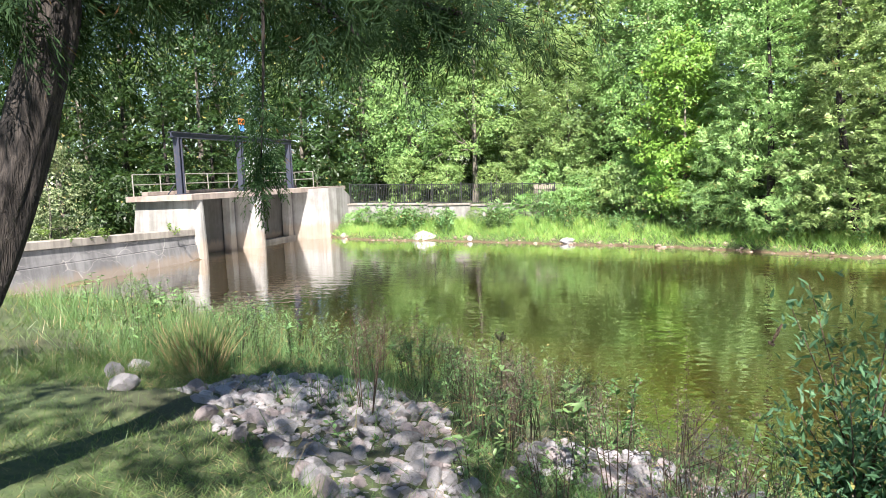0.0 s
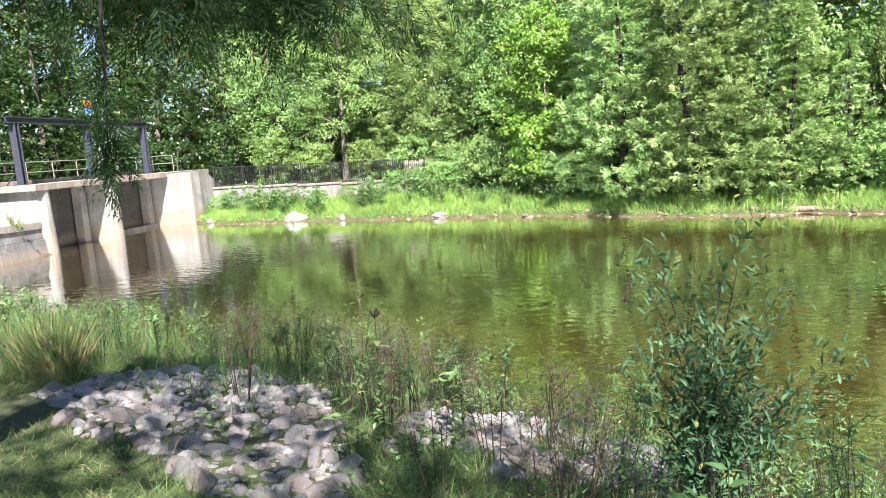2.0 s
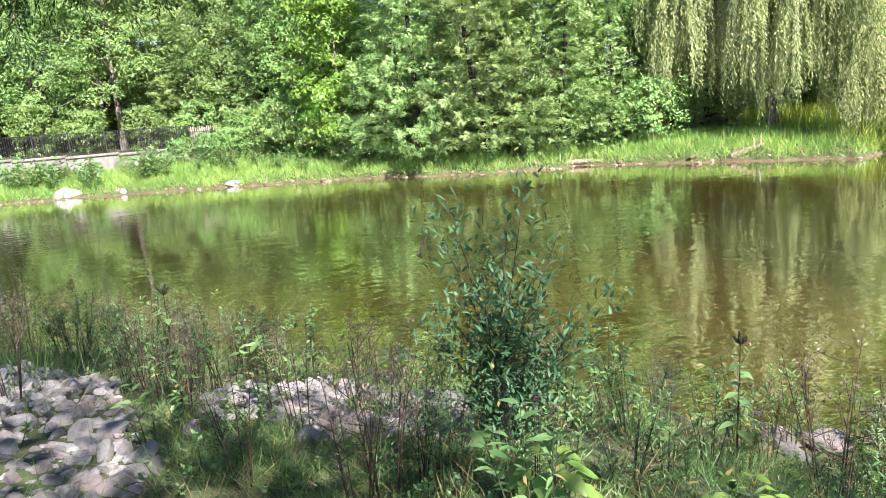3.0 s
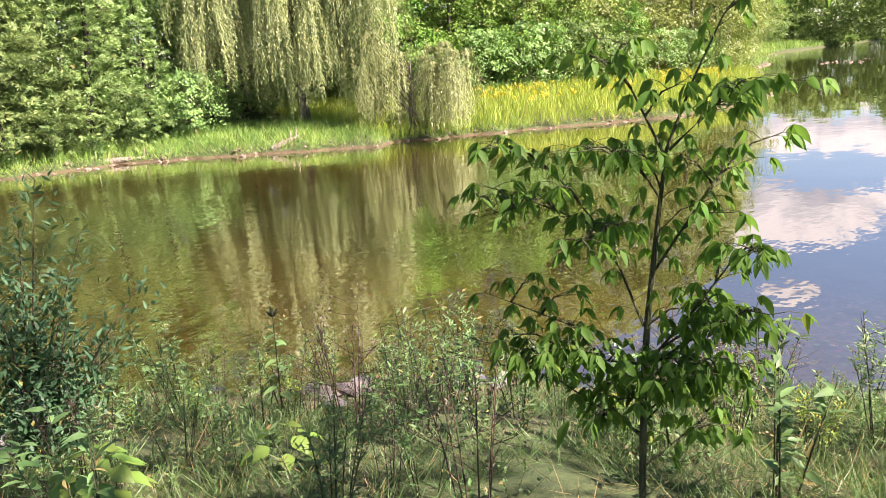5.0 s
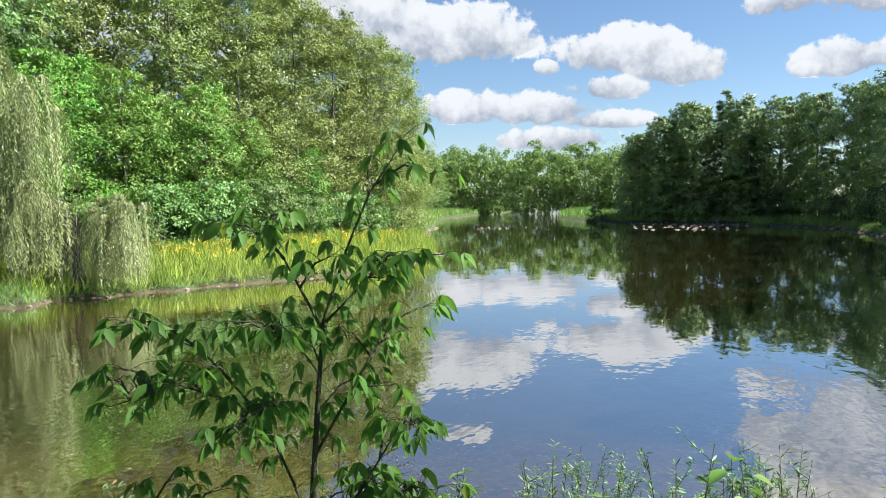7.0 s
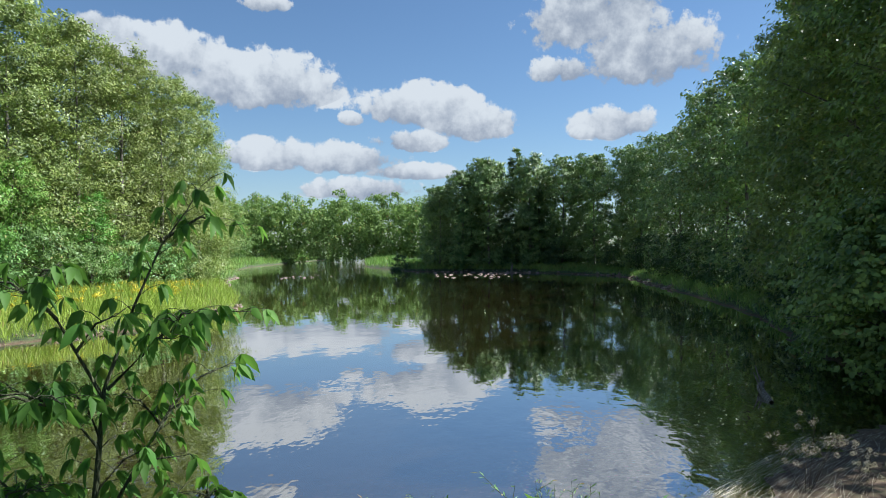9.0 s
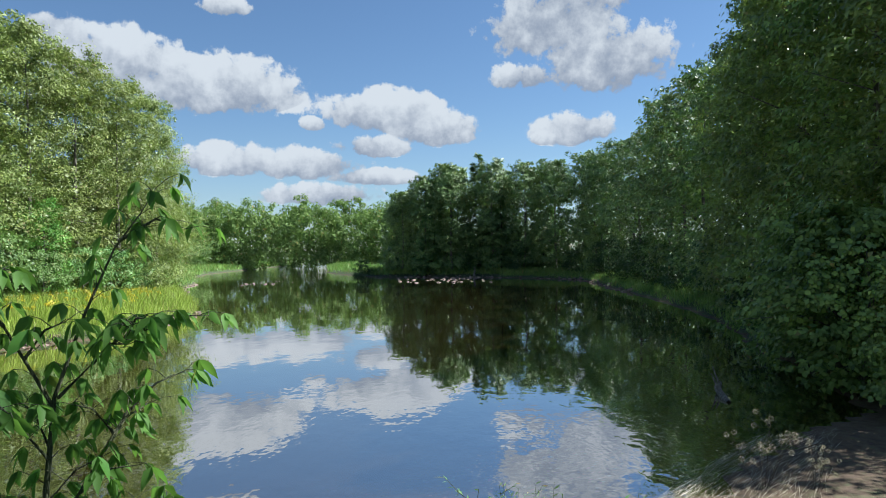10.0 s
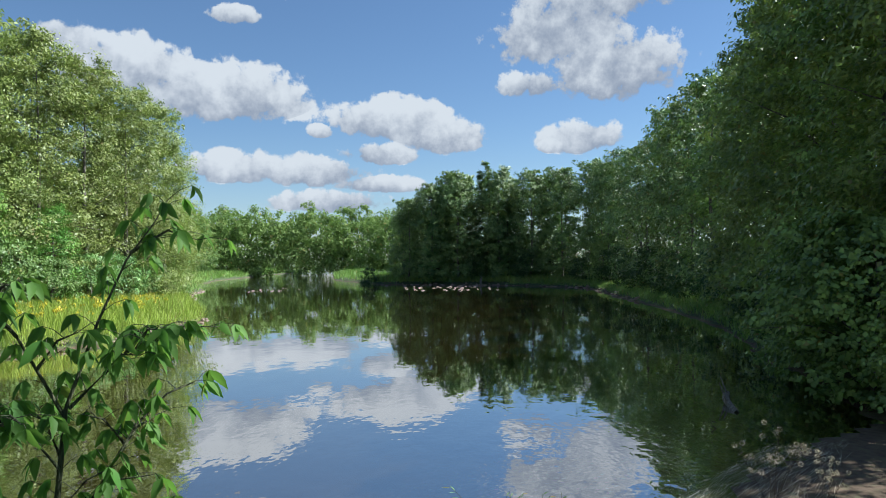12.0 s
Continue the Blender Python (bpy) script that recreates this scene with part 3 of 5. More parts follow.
def build_walls():
    # approach wall: battered face in two lifts, coping on top that climbs towards the bank
    w0 = tagged(new("wall_approach"), "old grey concrete approach wall with a cracked face", "wall", kind="structure")
    def slab(y0, y1, zs0, zs1, x0, x1, name, mat, label):
        bm = bmesh.new()
        a = [bm.verts.new(p) for p in ((x0[0], y0, zs0[0]), (x1[0], y0, zs0[0]), (x1[1], y0, zs0[1]), (x0[1], y0, zs0[1]))]
        b = [bm.verts.new(p) for p in ((x0[0], y1, zs1[0]), (x1[0], y1, zs1[0]), (x1[1], y1, zs1[1]), (x0[1], y1, zs1[1]))]
        bm.faces.new(a), bm.faces.new(b[::-1])
        for k in range(4):
            bm.faces.new((a[k], b[k], b[(k + 1) % 4], a[(k + 1) % 4]))
        bmesh.ops.recalc_face_normals(bm, faces=bm.faces)
        bmesh.ops.bevel(bm, geom=list(bm.edges), offset=0.02, segments=1, affect="EDGES")
        part(name, bm, mat, w0, label)
    slab(12.0, 29.2, (-1.2, 0.95), (-1.2, 0.75), (-22.9, -22.8), (-21.75, -21.98), "lower_course", OLDWALL, "")
    slab(12.0, 29.15, (0.955, 1.75), (0.755, 1.2), (-22.8, -22.75), (-22.02, -22.1), "upper_course", OLDWALL, "")
    slab(12.0, 29.1, (1.755, 2.05), (1.205, 1.52), (-22.85, -22.85), (-22.0, -22.0), "coping", COPING, "pale worn coping")
    # retaining wall on the far bank, in cast lengths
    w1 = tagged(new("wall_retaining"), "whitish concrete retaining wall on the far bank", "wall", kind="structure")
    for k in range(7):
        x0, x1 = -20.3 + 2.9 * k, -20.3 + 2.9 * (k + 1) - 0.015
        y = 43.3 - 0.07 * (x0 + 1.45 + 20)
        top = 1.97 - 0.028 * (x0 + 20.3)
        t = Euler((0, 0, -0.07)).to_matrix()
        part("wall_length", box((x1 - x0, 0.45, 2.0), ((x0 + x1) / 2, y, top - 1.0), 0.025, turn=t), PIER if k < 4 else COPING, w1)
        part("wall_cap", box((x1 - x0, 0.55, 0.12), ((x0 + x1) / 2, y - 0.02, top - 0.02), 0.02, turn=t), COPING, w1)


def build_fence():
    f = tagged(new("iron_fence"), "black iron picket fence on the retaining wall", "fence")
    def spot(x):
        return 43.3 - 0.07 * (x + 20), 1.97 - 0.028 * (x + 20.3)
    bm = box((0.026, 0.026, 1.22), (0, 0, 0))
    picket = bpy.data.meshes.new("picket")
    bm.to_mesh(picket)
    bm.free()
    x = -20.2
    while x < -2.4:
        y, z = spot(x)
        y2, z2 = spot(x + 1.98)
        part("fence_post", box((0.07, 0.07, 1.42), (x, y, z + 0.7), 0.006), IRON, f)
        for k in range(1, 16):
            s = k / 16
            link("picket", picket, f, IRON).location = (x + 1.98 * s, y + (y2 - y) * s, z + (z2 - z) * s + 0.7)
        for h in (0.12, 1.3):
            part("fence_rail", rod((x, y, z + h), (x + 1.98, y2, z2 + h), 0.022, 6), IRON, f)
        x += 1.98
    b = tagged(new("board_fence"), "grey weathered board fence behind the shrubs", "fence")
    for k in range(46):
        x = -7.6 + 0.16 * k
        if 9 < k < 17:
            continue
        y, z = spot(x)
        part("fence_board", box((0.12, 0.025, 1.25), (x, y + 0.3, z + 0.6 + 0.04 * math.sin(k * 2.3)), 0.004), WOOD, b)
    for h in (0.3, 1.0):
        part("board_rail", box((7.4, 0.05, 0.09), (-3.95, 43.3 - 0.07 * 16 + 0.34, 1.5 + h), 0.004, turn=Euler((0, 0.028, -0.07)).to_matrix()), WOOD, b)


def build_sign():
    s = tagged(new("warning_sign"), "orange sign over a blue panel on the gantry", "sign")
    part("pole", rod((-24.35, 37.3, 6.4), (-24.35, 37.3, 7.6), 0.03), STEEL, s)
    part("blue_panel", box((0.04, 0.5, 0.34), (-24.3, 37.3, 6.95), 0.01), BLUE, s)
    plate = part("orange_panel", box((0.04, 0.62, 0.34), (-24.3, 37.3, 7.35), 0.01), ORANGE, s)
    for k, wd in enumerate((0.09, 0.07, 0.1, 0.08)):
        part("lettering", box((0.01, wd, 0.18), (-24.274, 37.09 + 0.14 * k, 7.35)), INK, plate)


build_dam(), build_gantry(), build_railing(), build_walls(), build_fence(), build_sign()

# ---------------------------------------------------------------- trees
def clumps(count, envelope, low, high, inner=0.45):
    """Clump centres inside a crown; envelope: relative height -> radius."""
    t = low + (high - low) * rng.random(count) ** 0.9
    r = np.array([envelope(v) for v in t]) * (inner + (1 - inner) * np.sqrt(rng.random(count)))
    a = rng.random(count) * 2 * math.pi
    return np.stack([r * np.cos(a), r * np.sin(a), t], -1)


def crown_leaves(centres, radius, per, length, width, up=0.35, droop=0.4, flat=0.75, jitter=0.6):
    """Leaves over the outside of each clump."""
    n_c = len(centres)
    radius = np.broadcast_to(radius, (n_c,)) * (0.65 + 0.7 * rng.random(n_c))
    c, r = np.repeat(centres, per, 0), np.repeat(radius, per)[:, None]
    out = ball(n_c * per)
    p = c + out * r * np.array([1, 1, flat]) * (0.45 + 0.6 * rng.random((n_c * per, 1)))
    nrm = unit(out + np.array([0, 0, up]) + jitter * rng.normal(size=p.shape) * 0.5)
    ax = unit(np.cross(nrm, rng.normal(size=p.shape)) + np.array([0, 0, -droop]))
    size = 0.6 + 0.7 * rng.random(len(p))
    return p, ax, nrm, length * size, width * size


def tree_thing(name, wood, barkmat, crown_me, label, category="tree"):
    root = tagged(new(name), label, category)
    for k, tubes in enumerate(wood):
        link("limb" if k else "trunk", tubes.mesh("limb" if k else "trunk", barkmat), root)
    link("crown", crown_me, root)
    return root


def limbs_to(centres, height, radius, base=0.25, bend=0.6, count=8, sides=5):
    """A tapered trunk, and limbs that reach towards some of the clumps."""
    sway = rng.normal(size=2) * 0.02 * height
    top = 0.9 * height

    def spine(k):
        return Vector((sway[0] * math.sin(3 * k), sway[1] * math.sin(2.3 * k), top * k))
    points = [spine(k) for k in np.linspace(0, 1, 8)]
    points[0] = Vector((0, 0, -0.3))
    wood = [Tubes().add(points, [radius * (1.35 if k == 0 else 1 - 0.93 * k) for k in np.linspace(0, 1, 8)], 8, 0.25)]
    for c in centres[:: max(1, len(centres) // count)][:count]:
        c = Vector(c)
        z0 = min(max(base * height, c.z - bend * (c.xy.length + 0.5)), top * 0.95)
        k = z0 / top
        start = spine(k)
        mid = start.lerp(c, 0.5) + Vector((0, 0, 0.12 * c.xy.length))
        r = radius * (1 - 0.9 * k) * 0.42
        wood.append(Tubes().add([start, mid, c], [r, r * 0.6, r * 0.18], sides))
    return wood


def bough_crown(h, env, boughs, subs, per, size, ratio, low, fat, lay=0.5, droop=0.35):
    """Leaves in flat clusters along boughs, with shaded gaps between them and an uneven outline."""
    boughs, subs = int(boughs * 1.9), max(3, round(subs * 0.55))
    seed = 9.0 * rng.random()
    t = low + (0.97 - low) * rng.random(boughs) ** 0.9
    a = rng.random(boughs) * 2 * math.pi
    swell = np.array([1 + 0.34 * noise.noise((1.6 * math.cos(v), 1.6 * math.sin(v), 5 * q + seed)) for v, q in zip(a, t)])
    reach = np.array([env(q * h) for q in t]) * swell * (0.4 + 0.6 * np.sqrt(rng.random(boughs)))
    way = np.stack([np.cos(a), np.sin(a), np.zeros(boughs)], -1)
    ends = way * reach[:, None] + np.array([0, 0, 1.0]) * (t * h)[:, None]
    w2, r2 = np.repeat(way, subs, 0), np.repeat(reach, subs)[:, None]
    share = 0.45 + 0.6 * rng.random((boughs * subs, 1))
    side = np.stack([-w2[:, 1], w2[:, 0], np.zeros(len(w2))], -1)
    c = w2 * r2 * share + np.array([0, 0, 1.0]) * (np.repeat(t, subs)[:, None] * h - 0.28 * r2 * (1 - share) - 0.16 * r2 * (share - 0.5) ** 2)
    c = c + side * (0.2 + r2 * 0.2) * rng.normal(size=share.shape) + np.array([0, 0, 1.0]) * (0.008 * h + 0.08 * r2) * rng.normal(size=share.shape)
    c[:, 2] = np.clip(c[:, 2], 0.2, h)
    rad = fat * (0.012 * h + 0.13 + 0.12 * r2) * (0.6 + 0.8 * rng.random(share.shape))
    c3, w3, r3 = np.repeat(c, per, 0), np.repeat(w2, per, 0), np.repeat(rad, per, 0)
    out = ball(len(c3))
    p = c3 + out * r3 * np.array([1, 1, lay]) * (0.35 + 0.65 * rng.random((len(c3), 1)))
    nrm = unit(np.array([0, 0, 0.7]) + 0.6 * w3 + 0.45 * out + 0.38 * rng.normal(size=p.shape))
    ax = unit(unit(np.cross(nrm, rng.normal(size=p.shape))) + 0.3 * w3 + np.array([0, 0, -droop]))
    k = 0.65 + 0.6 * rng.random(len(p))
    return ends, (p, ax, nrm, size * k, size * ratio * k)


def broad_tree(name, label, leaf, h, w, boughs=80, subs=8, per=45, size=0.16, low=0.03, barkmat=GREYBARK, radius=0.2, ratio=0.72, limbs=8, fat=1.0, plain=True, lay=0.62):
    """A broadleaf tree or shrub: a trunk, limbs and a crown of leafy boughs."""
    def env(t):
        k = t / h
        dome = math.sqrt(max(0.0, 1 - max(0.0, (k - 0.42) / 0.58) ** 2.2))
        return w / 2 * max(0.1, dome) * (0.78 + 0.22 * min(1, k / 0.3))
    ends, leaves = bough_crown(h, env, boughs, subs, per, size, ratio, low, fat, lay)
    return tree_thing(name, limbs_to(ends, h, radius, count=limbs), barkmat, leaf_mesh("crown", LEAF[leaf], *leaves, simple=plain), label)


def cone_tree(name, label, leaf, h, w, fronds=420, per=130, length=0.16, width=0.05, low=0.02, power=0.75, rise=0.35, radius=0.2, limbs=5, fat=1.0):
    """Cedars and spruces: a pointed crown of flat feathery fronds that rise and droop at their tips."""
    def env(t):
        k = t / h
        return w / 2 * max(0.04, (1 - k) ** power) * (0.75 + 0.25 * min(1, k / 0.12))
    seed = 9.0 * rng.random()
    t = low + (0.98 - low) * (1 - (1 - rng.random(fronds)) ** 0.62)
    a = rng.random(fronds) * 2 * math.pi
    swell = np.array([1 + 0.4 * noise.noise((1.8 * math.cos(v), 1.8 * math.sin(v), 6 * q + seed)) for v, q in zip(a, t)])
    wide = np.array([env(q * h) for q in t])
    reach = wide * swell * (0.5 + 0.5 * np.sqrt(rng.random(fronds)))
    far = fat * (0.42 + 0.13 * wide) * (0.7 + 0.6 * rng.random(fronds))
    way = np.stack([np.cos(a), np.sin(a), np.zeros(fronds)], -1)
    start = way * np.maximum(reach - 0.7 * far, 0.05)[:, None] + np.array([0, 0, 1.0]) * (t * h)[:, None]
    lead = unit(way * 0.8 + np.array([0, 0, rise]) + 0.28 * rng.normal(size=way.shape))
    side = unit(np.cross(lead, np.array([0, 0, 1.0]) + 0.4 * rng.normal(size=way.shape)))
    s3, l3, d3, f3, w3 = (np.repeat(v, per, 0) for v in (start, lead, side, far[:, None], way))
    s = rng.random((len(s3), 1)) ** 0.8
    off = rng.normal(size=s.shape)
    p = s3 + l3 * s * f3 - np.array([0, 0, 0.38]) * f3 * s ** 2 + d3 * off * 0.3 * f3 * (1.1 - s) + 0.03 * rng.normal(size=s3.shape)
    ax = unit(l3 * 0.6 + d3 * 0.45 * np.sign(off) + np.array([0, 0, -0.45]) * s + 0.2 * rng.normal(size=p.shape))
    nrm = unit(np.cross(d3, l3) * 0.6 + w3 * 0.55 + np.array([0, 0, 0.2]) + 0.35 * rng.normal(size=p.shape))
    k = 0.6 + 0.8 * rng.random(len(p))
    return tree_thing(name, limbs_to(start + lead * 0.3, h, radius, 0.05, 0.1, limbs), BARK, leaf_mesh("crown", LEAF[leaf], p, ax, nrm, length * k, width * k, simple=True), label)


def willow_tree(name, label, h, tiers, strands=40, leaf=0.12, width=0.04):
    """Limbs that end in plumes, from which leafy withes arch over and hang down.
    Each tier: how many plumes, their stretch across and in depth, the heights of their tops and of their tips."""
    tops, base, ax, nrm = [], [], [], []
    for count, u0, u1, v0, v1, z0, z1, e0, e1 in tiers:
        for _ in range(count):
            u, v = u0 + (u1 - u0) * rng.random(), v0 + (v1 - v0) * rng.random()
            top = np.array((0.629 * u + 0.777 * v, -0.777 * u + 0.629 * v, z0 + (z1 - z0) * rng.random()))
            tops.append(top)
            foot = e0 + (e1 - e0) * rng.random()
            lock = rng.random(7) * 2 * math.pi
            lock_end = foot + 0.5 * rng.normal(size=7)
            for q in range(strands):
                end = max(0.25, lock_end[q % 7] + 0.35 * rng.normal())
                fall = max(0.8, (top[2] - end) * (0.55 + 0.45 * math.sqrt(rng.random())))
                a = lock[q % 7] + 0.13 * rng.normal()
                out = np.array([math.cos(a), math.sin(a), 0.0])
                reach = 0.2 + 0.9 * math.sqrt(rng.random()) * (0.5 + 0.09 * fall)
                m = int(fall / 0.07)
                s = np.linspace(0, 1, m)[:, None]
                arch = np.array([0, 0, 0.35]) * np.sin(np.minimum(1, s * 3.2) * math.pi)
                pts = top + out * reach * (1 - (1 - s) ** 2.6) + arch + np.array([0, 0, -fall]) * s ** 1.2
                base.append(pts + rng.normal(size=(m, 3)) * 0.03)
                ax.append(out * 0.25 + np.array([0, 0, -1.0]) + 0.35 * rng.normal(size=(m, 3)))
                nrm.append(out + np.array([0, 0, 0.3]) + 0.4 * rng.normal(size=(m, 3)))
    base = np.concatenate(base)
    size = 0.7 + 0.6 * rng.random(len(base))
    crown = leaf_mesh("crown", LEAF["willow"], base, np.concatenate(ax), np.concatenate(nrm), leaf * size, width * size, simple=True)
    return tree_thing(name, limbs_to(np.array(tops), h, 0.24, 0.15, 0.8, 14), GREYBARK, crown, label)


def at(x, y, turn=0.0, size=1.0, tall=1.0, sink=0.05):
    return pose(x, y, on_ground(x, y) - sink, 0, 0, turn) @ Matrix.Diagonal((size, size, size * tall, 1))


def plant_all(proto, places, group):
    """Puts the first on the first place, copies on the others: x, y, turn, size, tall."""
    tagged(proto, group=group)
    for k, place in enumerate(places):
        m = at(*place)
        if k == 0:
            proto.matrix_basis = m
        else:
            copy_thing(proto, m)


def scatter(places, h_lo=0.85, h_hi=1.15):
    return [(x, y, rng.random() * 360, s * (h_lo + (h_hi - h_lo) * rng.random())) for x, y, s in places]


# far bank: cedars at the shore, a bright maple, mixed trees behind the fence
plant_all(cone_tree("cedar_tree", "tall feathery white cedar at the waterline", "cedar", 14.5, 7.8, 900, 70, 0.19, 0.068, rise=0.75),
          [(4.3, 33.4, 20, 0.95), (7.4, 31.5, 130, 1.0), (10.2, 30.9, 250, 0.85), (-7.5, 46.9, 60, 0.9), (-3.2, 45.5, 300, 0.95)], "cedars on the far bank")
plant_all(broad_tree("maple_tree", "bright green young maple leaning over the bank", "maple", 9.8, 4.8, 60, 8, 46, 0.17, 0.1, radius=0.13, ratio=0.85),
          [(0.9, 36.4, 0, 1.0), (-0.2, 36.6, 100, 0.4)], "maples on the far bank")
plant_all(broad_tree("broadleaf_tree", "dense green broadleaf tree behind the iron fence", "broad", 14.0, 7.6, 85, 9, 36, 0.17, 0.15, fat=0.85),
          scatter([(-17.6, 48.6, 0.95), (-12.6, 47.4, 0.95), (-9.0, 48.6, 1.0), (-5.6, 45.6, 0.8), (-0.6, 43.6, 0.95), (3.2, 40.2, 1.0)]), "broadleaf trees behind the fence")
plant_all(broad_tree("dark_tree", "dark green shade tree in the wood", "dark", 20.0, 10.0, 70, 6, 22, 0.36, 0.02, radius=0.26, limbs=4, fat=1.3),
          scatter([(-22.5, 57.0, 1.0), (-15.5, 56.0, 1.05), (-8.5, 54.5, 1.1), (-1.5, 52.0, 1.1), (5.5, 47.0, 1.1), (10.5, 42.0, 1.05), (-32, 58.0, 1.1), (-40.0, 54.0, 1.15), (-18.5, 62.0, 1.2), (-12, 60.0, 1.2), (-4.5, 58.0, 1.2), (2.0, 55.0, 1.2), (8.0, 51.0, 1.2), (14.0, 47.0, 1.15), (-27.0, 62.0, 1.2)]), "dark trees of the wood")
# the dark hollow behind the dam is put into these trees' leaf colour
plant_all(broad_tree("gloomy_tree", "tree behind the dam with shade put into its leaf colour", "painted_shade", 18.0, 9.0, 70, 6, 22, 0.3, 0.0, radius=0.26, limbs=4, fat=1.2),
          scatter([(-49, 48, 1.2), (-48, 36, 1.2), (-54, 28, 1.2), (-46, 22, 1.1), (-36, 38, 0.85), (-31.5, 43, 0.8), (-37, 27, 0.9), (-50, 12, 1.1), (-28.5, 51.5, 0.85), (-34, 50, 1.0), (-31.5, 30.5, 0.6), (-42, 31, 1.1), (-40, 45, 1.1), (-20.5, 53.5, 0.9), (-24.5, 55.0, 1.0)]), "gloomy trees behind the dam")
plant_all(broad_tree("round_leaved_tree", "mid-green leafy tree with hanging boughs", "broad", 13.0, 6.6, 75, 9, 36, 0.17, 0.0, fat=0.85),
          scatter([(12.4, 33.0, 0.95), (14.6, 34.6, 1.05), (17.8, 36.2, 1.15), (21.5, 36.5, 1.2), (16.5, 40.5, 1.2), (10.5, 36.5, 1.05), (24.5, 33.5, 1.1), (28.0, 36.0, 1.3)]), "leafy trees behind the willow")
plant_all(willow_tree("willow_tree", "weeping willow with pale hanging withes over the bank", 8.5,
                      [(17, -5.0, -1.8, -2.0, 2.0, 6.5, 10.0, 2.2, 3.6), (21, -2.6, 2.6, -1.5, 2.5, 9.0, 12.0, 3.6, 5.4), (18, -1.0, 4.0, -2.6, 0.5, 5.2, 7.4, 0.9, 2.2), (3, -4.2, -2.6, -2.4, -1.0, 5.0, 6.4, 1.1, 1.8), (9, 1.0, 4.4, -1.5, 1.5, 6.5, 9.0, 2.0, 3.4)], 44, 0.15, 0.05), [(18.8, 27.6, 0, 1.0)], "willows")
plant_all(willow_tree("low_willow", "low pale willow drooping onto the water", 3.4,
                      [(18, -2.9, 1.9, -1.4, 1.4, 2.7, 4.3, 0.2, 0.7), (6, 1.2, 2.6, -1.0, 1.0, 2.4, 3.4, 0.2, 0.5)], 56, 0.13, 0.046), [(20.8, 22.4, 0, 1.0)], "willows")

# cedars in the same shade-darkened leaf colour
plant_all(cone_tree("shaded_cedar", "cedar behind the dam, its sprays coloured dark to stand for shade", "painted_shade", 11.0, 5.0, 190, 80, 0.26, 0.09, 0.0),
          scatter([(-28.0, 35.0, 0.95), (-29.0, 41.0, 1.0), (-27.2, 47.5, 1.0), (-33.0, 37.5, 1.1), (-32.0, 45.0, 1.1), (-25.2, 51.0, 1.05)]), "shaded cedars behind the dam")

plant_all(cone_tree("young_cedar", "dense dark young cedar behind the willow", "cedar", 9.0, 5.0, 330, 70, 0.19, 0.065, 0.0, rise=0.6),
          scatter([(21.5, 31.5, 1.0), (24.5, 30.2, 1.0), (27.0, 29.6, 0.9), (18.0, 31.8, 0.9), (15.6, 31.0, 0.85), (23.0, 28.2, 0.62), (12.6, 30.2, 0.95)]), "young cedars behind the willow")

# left bank of the upper pond
plant_all(broad_tree("poplar_tree", "tall grey-green poplar on the sunny bank", "ash", 17.5, 8.4, 110, 9, 34, 0.18, 0.02, fat=0.8),
          scatter([(30.5, 32.0, 1.0), (34.5, 29.7, 1.02), (38.5, 27.8, 1.05), (42.5, 26.4, 1.05), (46.5, 25.4, 1.02), (50.5, 24.6, 0.98), (54.5, 24.6, 0.9), (58.5, 25.4, 0.78)], 0.95, 1.05), "poplars on the sunny bank")
plant_all(broad_tree("wood_tree", "green tree of the wood behind the poplars", "ash", 18.0, 9.0, 70, 6, 24, 0.32, 0.0, limbs=4, fat=1.4),
          scatter([(26.0, 40.0, 1.1), (33.0, 37.0, 1.15), (39.0, 34.5, 1.15), (45.0, 33.0, 1.1), (51.0, 32.5, 1.0), (58.0, 32.5, 0.85), (63.0, 32.0, 0.78), (67.0, 34.5, 0.78)]), "wood behind the poplars")
plant_all(broad_tree("vine_clad_tree", "broken tree thick with bright green vines", "maple", 9.5, 5.0, 70, 7, 34, 0.15, 0.0),
          scatter([(28.0, 30.6, 1.0), (31.5, 28.4, 0.85), (36.5, 26.0, 0.75), (41.0, 24.4, 0.6), (33.5, 26.6, 0.8), (29.5, 28.8, 1.1), (26.0, 30.4, 0.95)]), "vine-clad trees")

# woods at the head of the pond and along the inlet
plant_all(broad_tree("far_tree", "green tree at the head of the pond", "sunny", 13.0, 6.6, 55, 7, 24, 0.33, 0.0, limbs=3, fat=1.0),
          scatter([(72, 36, 0.85), (80, 39, 0.9), (88, 41.5, 0.92), (97, 46, 0.95), (106, 50, 1.0), (118, 53, 1.05), (132, 55, 1.0), (148, 58, 1.05),
                   (76, 42, 0.95), (84, 43.5, 0.9), (92, 47, 1.0), (101, 49, 0.95), (112, 55, 1.05), (125, 56, 1.05), (140, 60, 1.05), (156, 61, 1.1), (170, 62, 1.15)]), "trees along the inlet")
plant_all(cone_tree("spruce_tree", "pointed dark spruce at the head of the pond", "spruce", 18.0, 7.2, 300, 56, 0.42, 0.17, 0.0, 0.85, 0.1, limbs=3, fat=1.5),
          scatter([(103, -2.3, 0.98), (102, -11.8, 0.92), (102.5, 4.5, 0.8), (104.0, -6.8, 0.84), (100.5, -5.5, 0.7)], 0.98, 1.02), "spruces at the head of the pond")
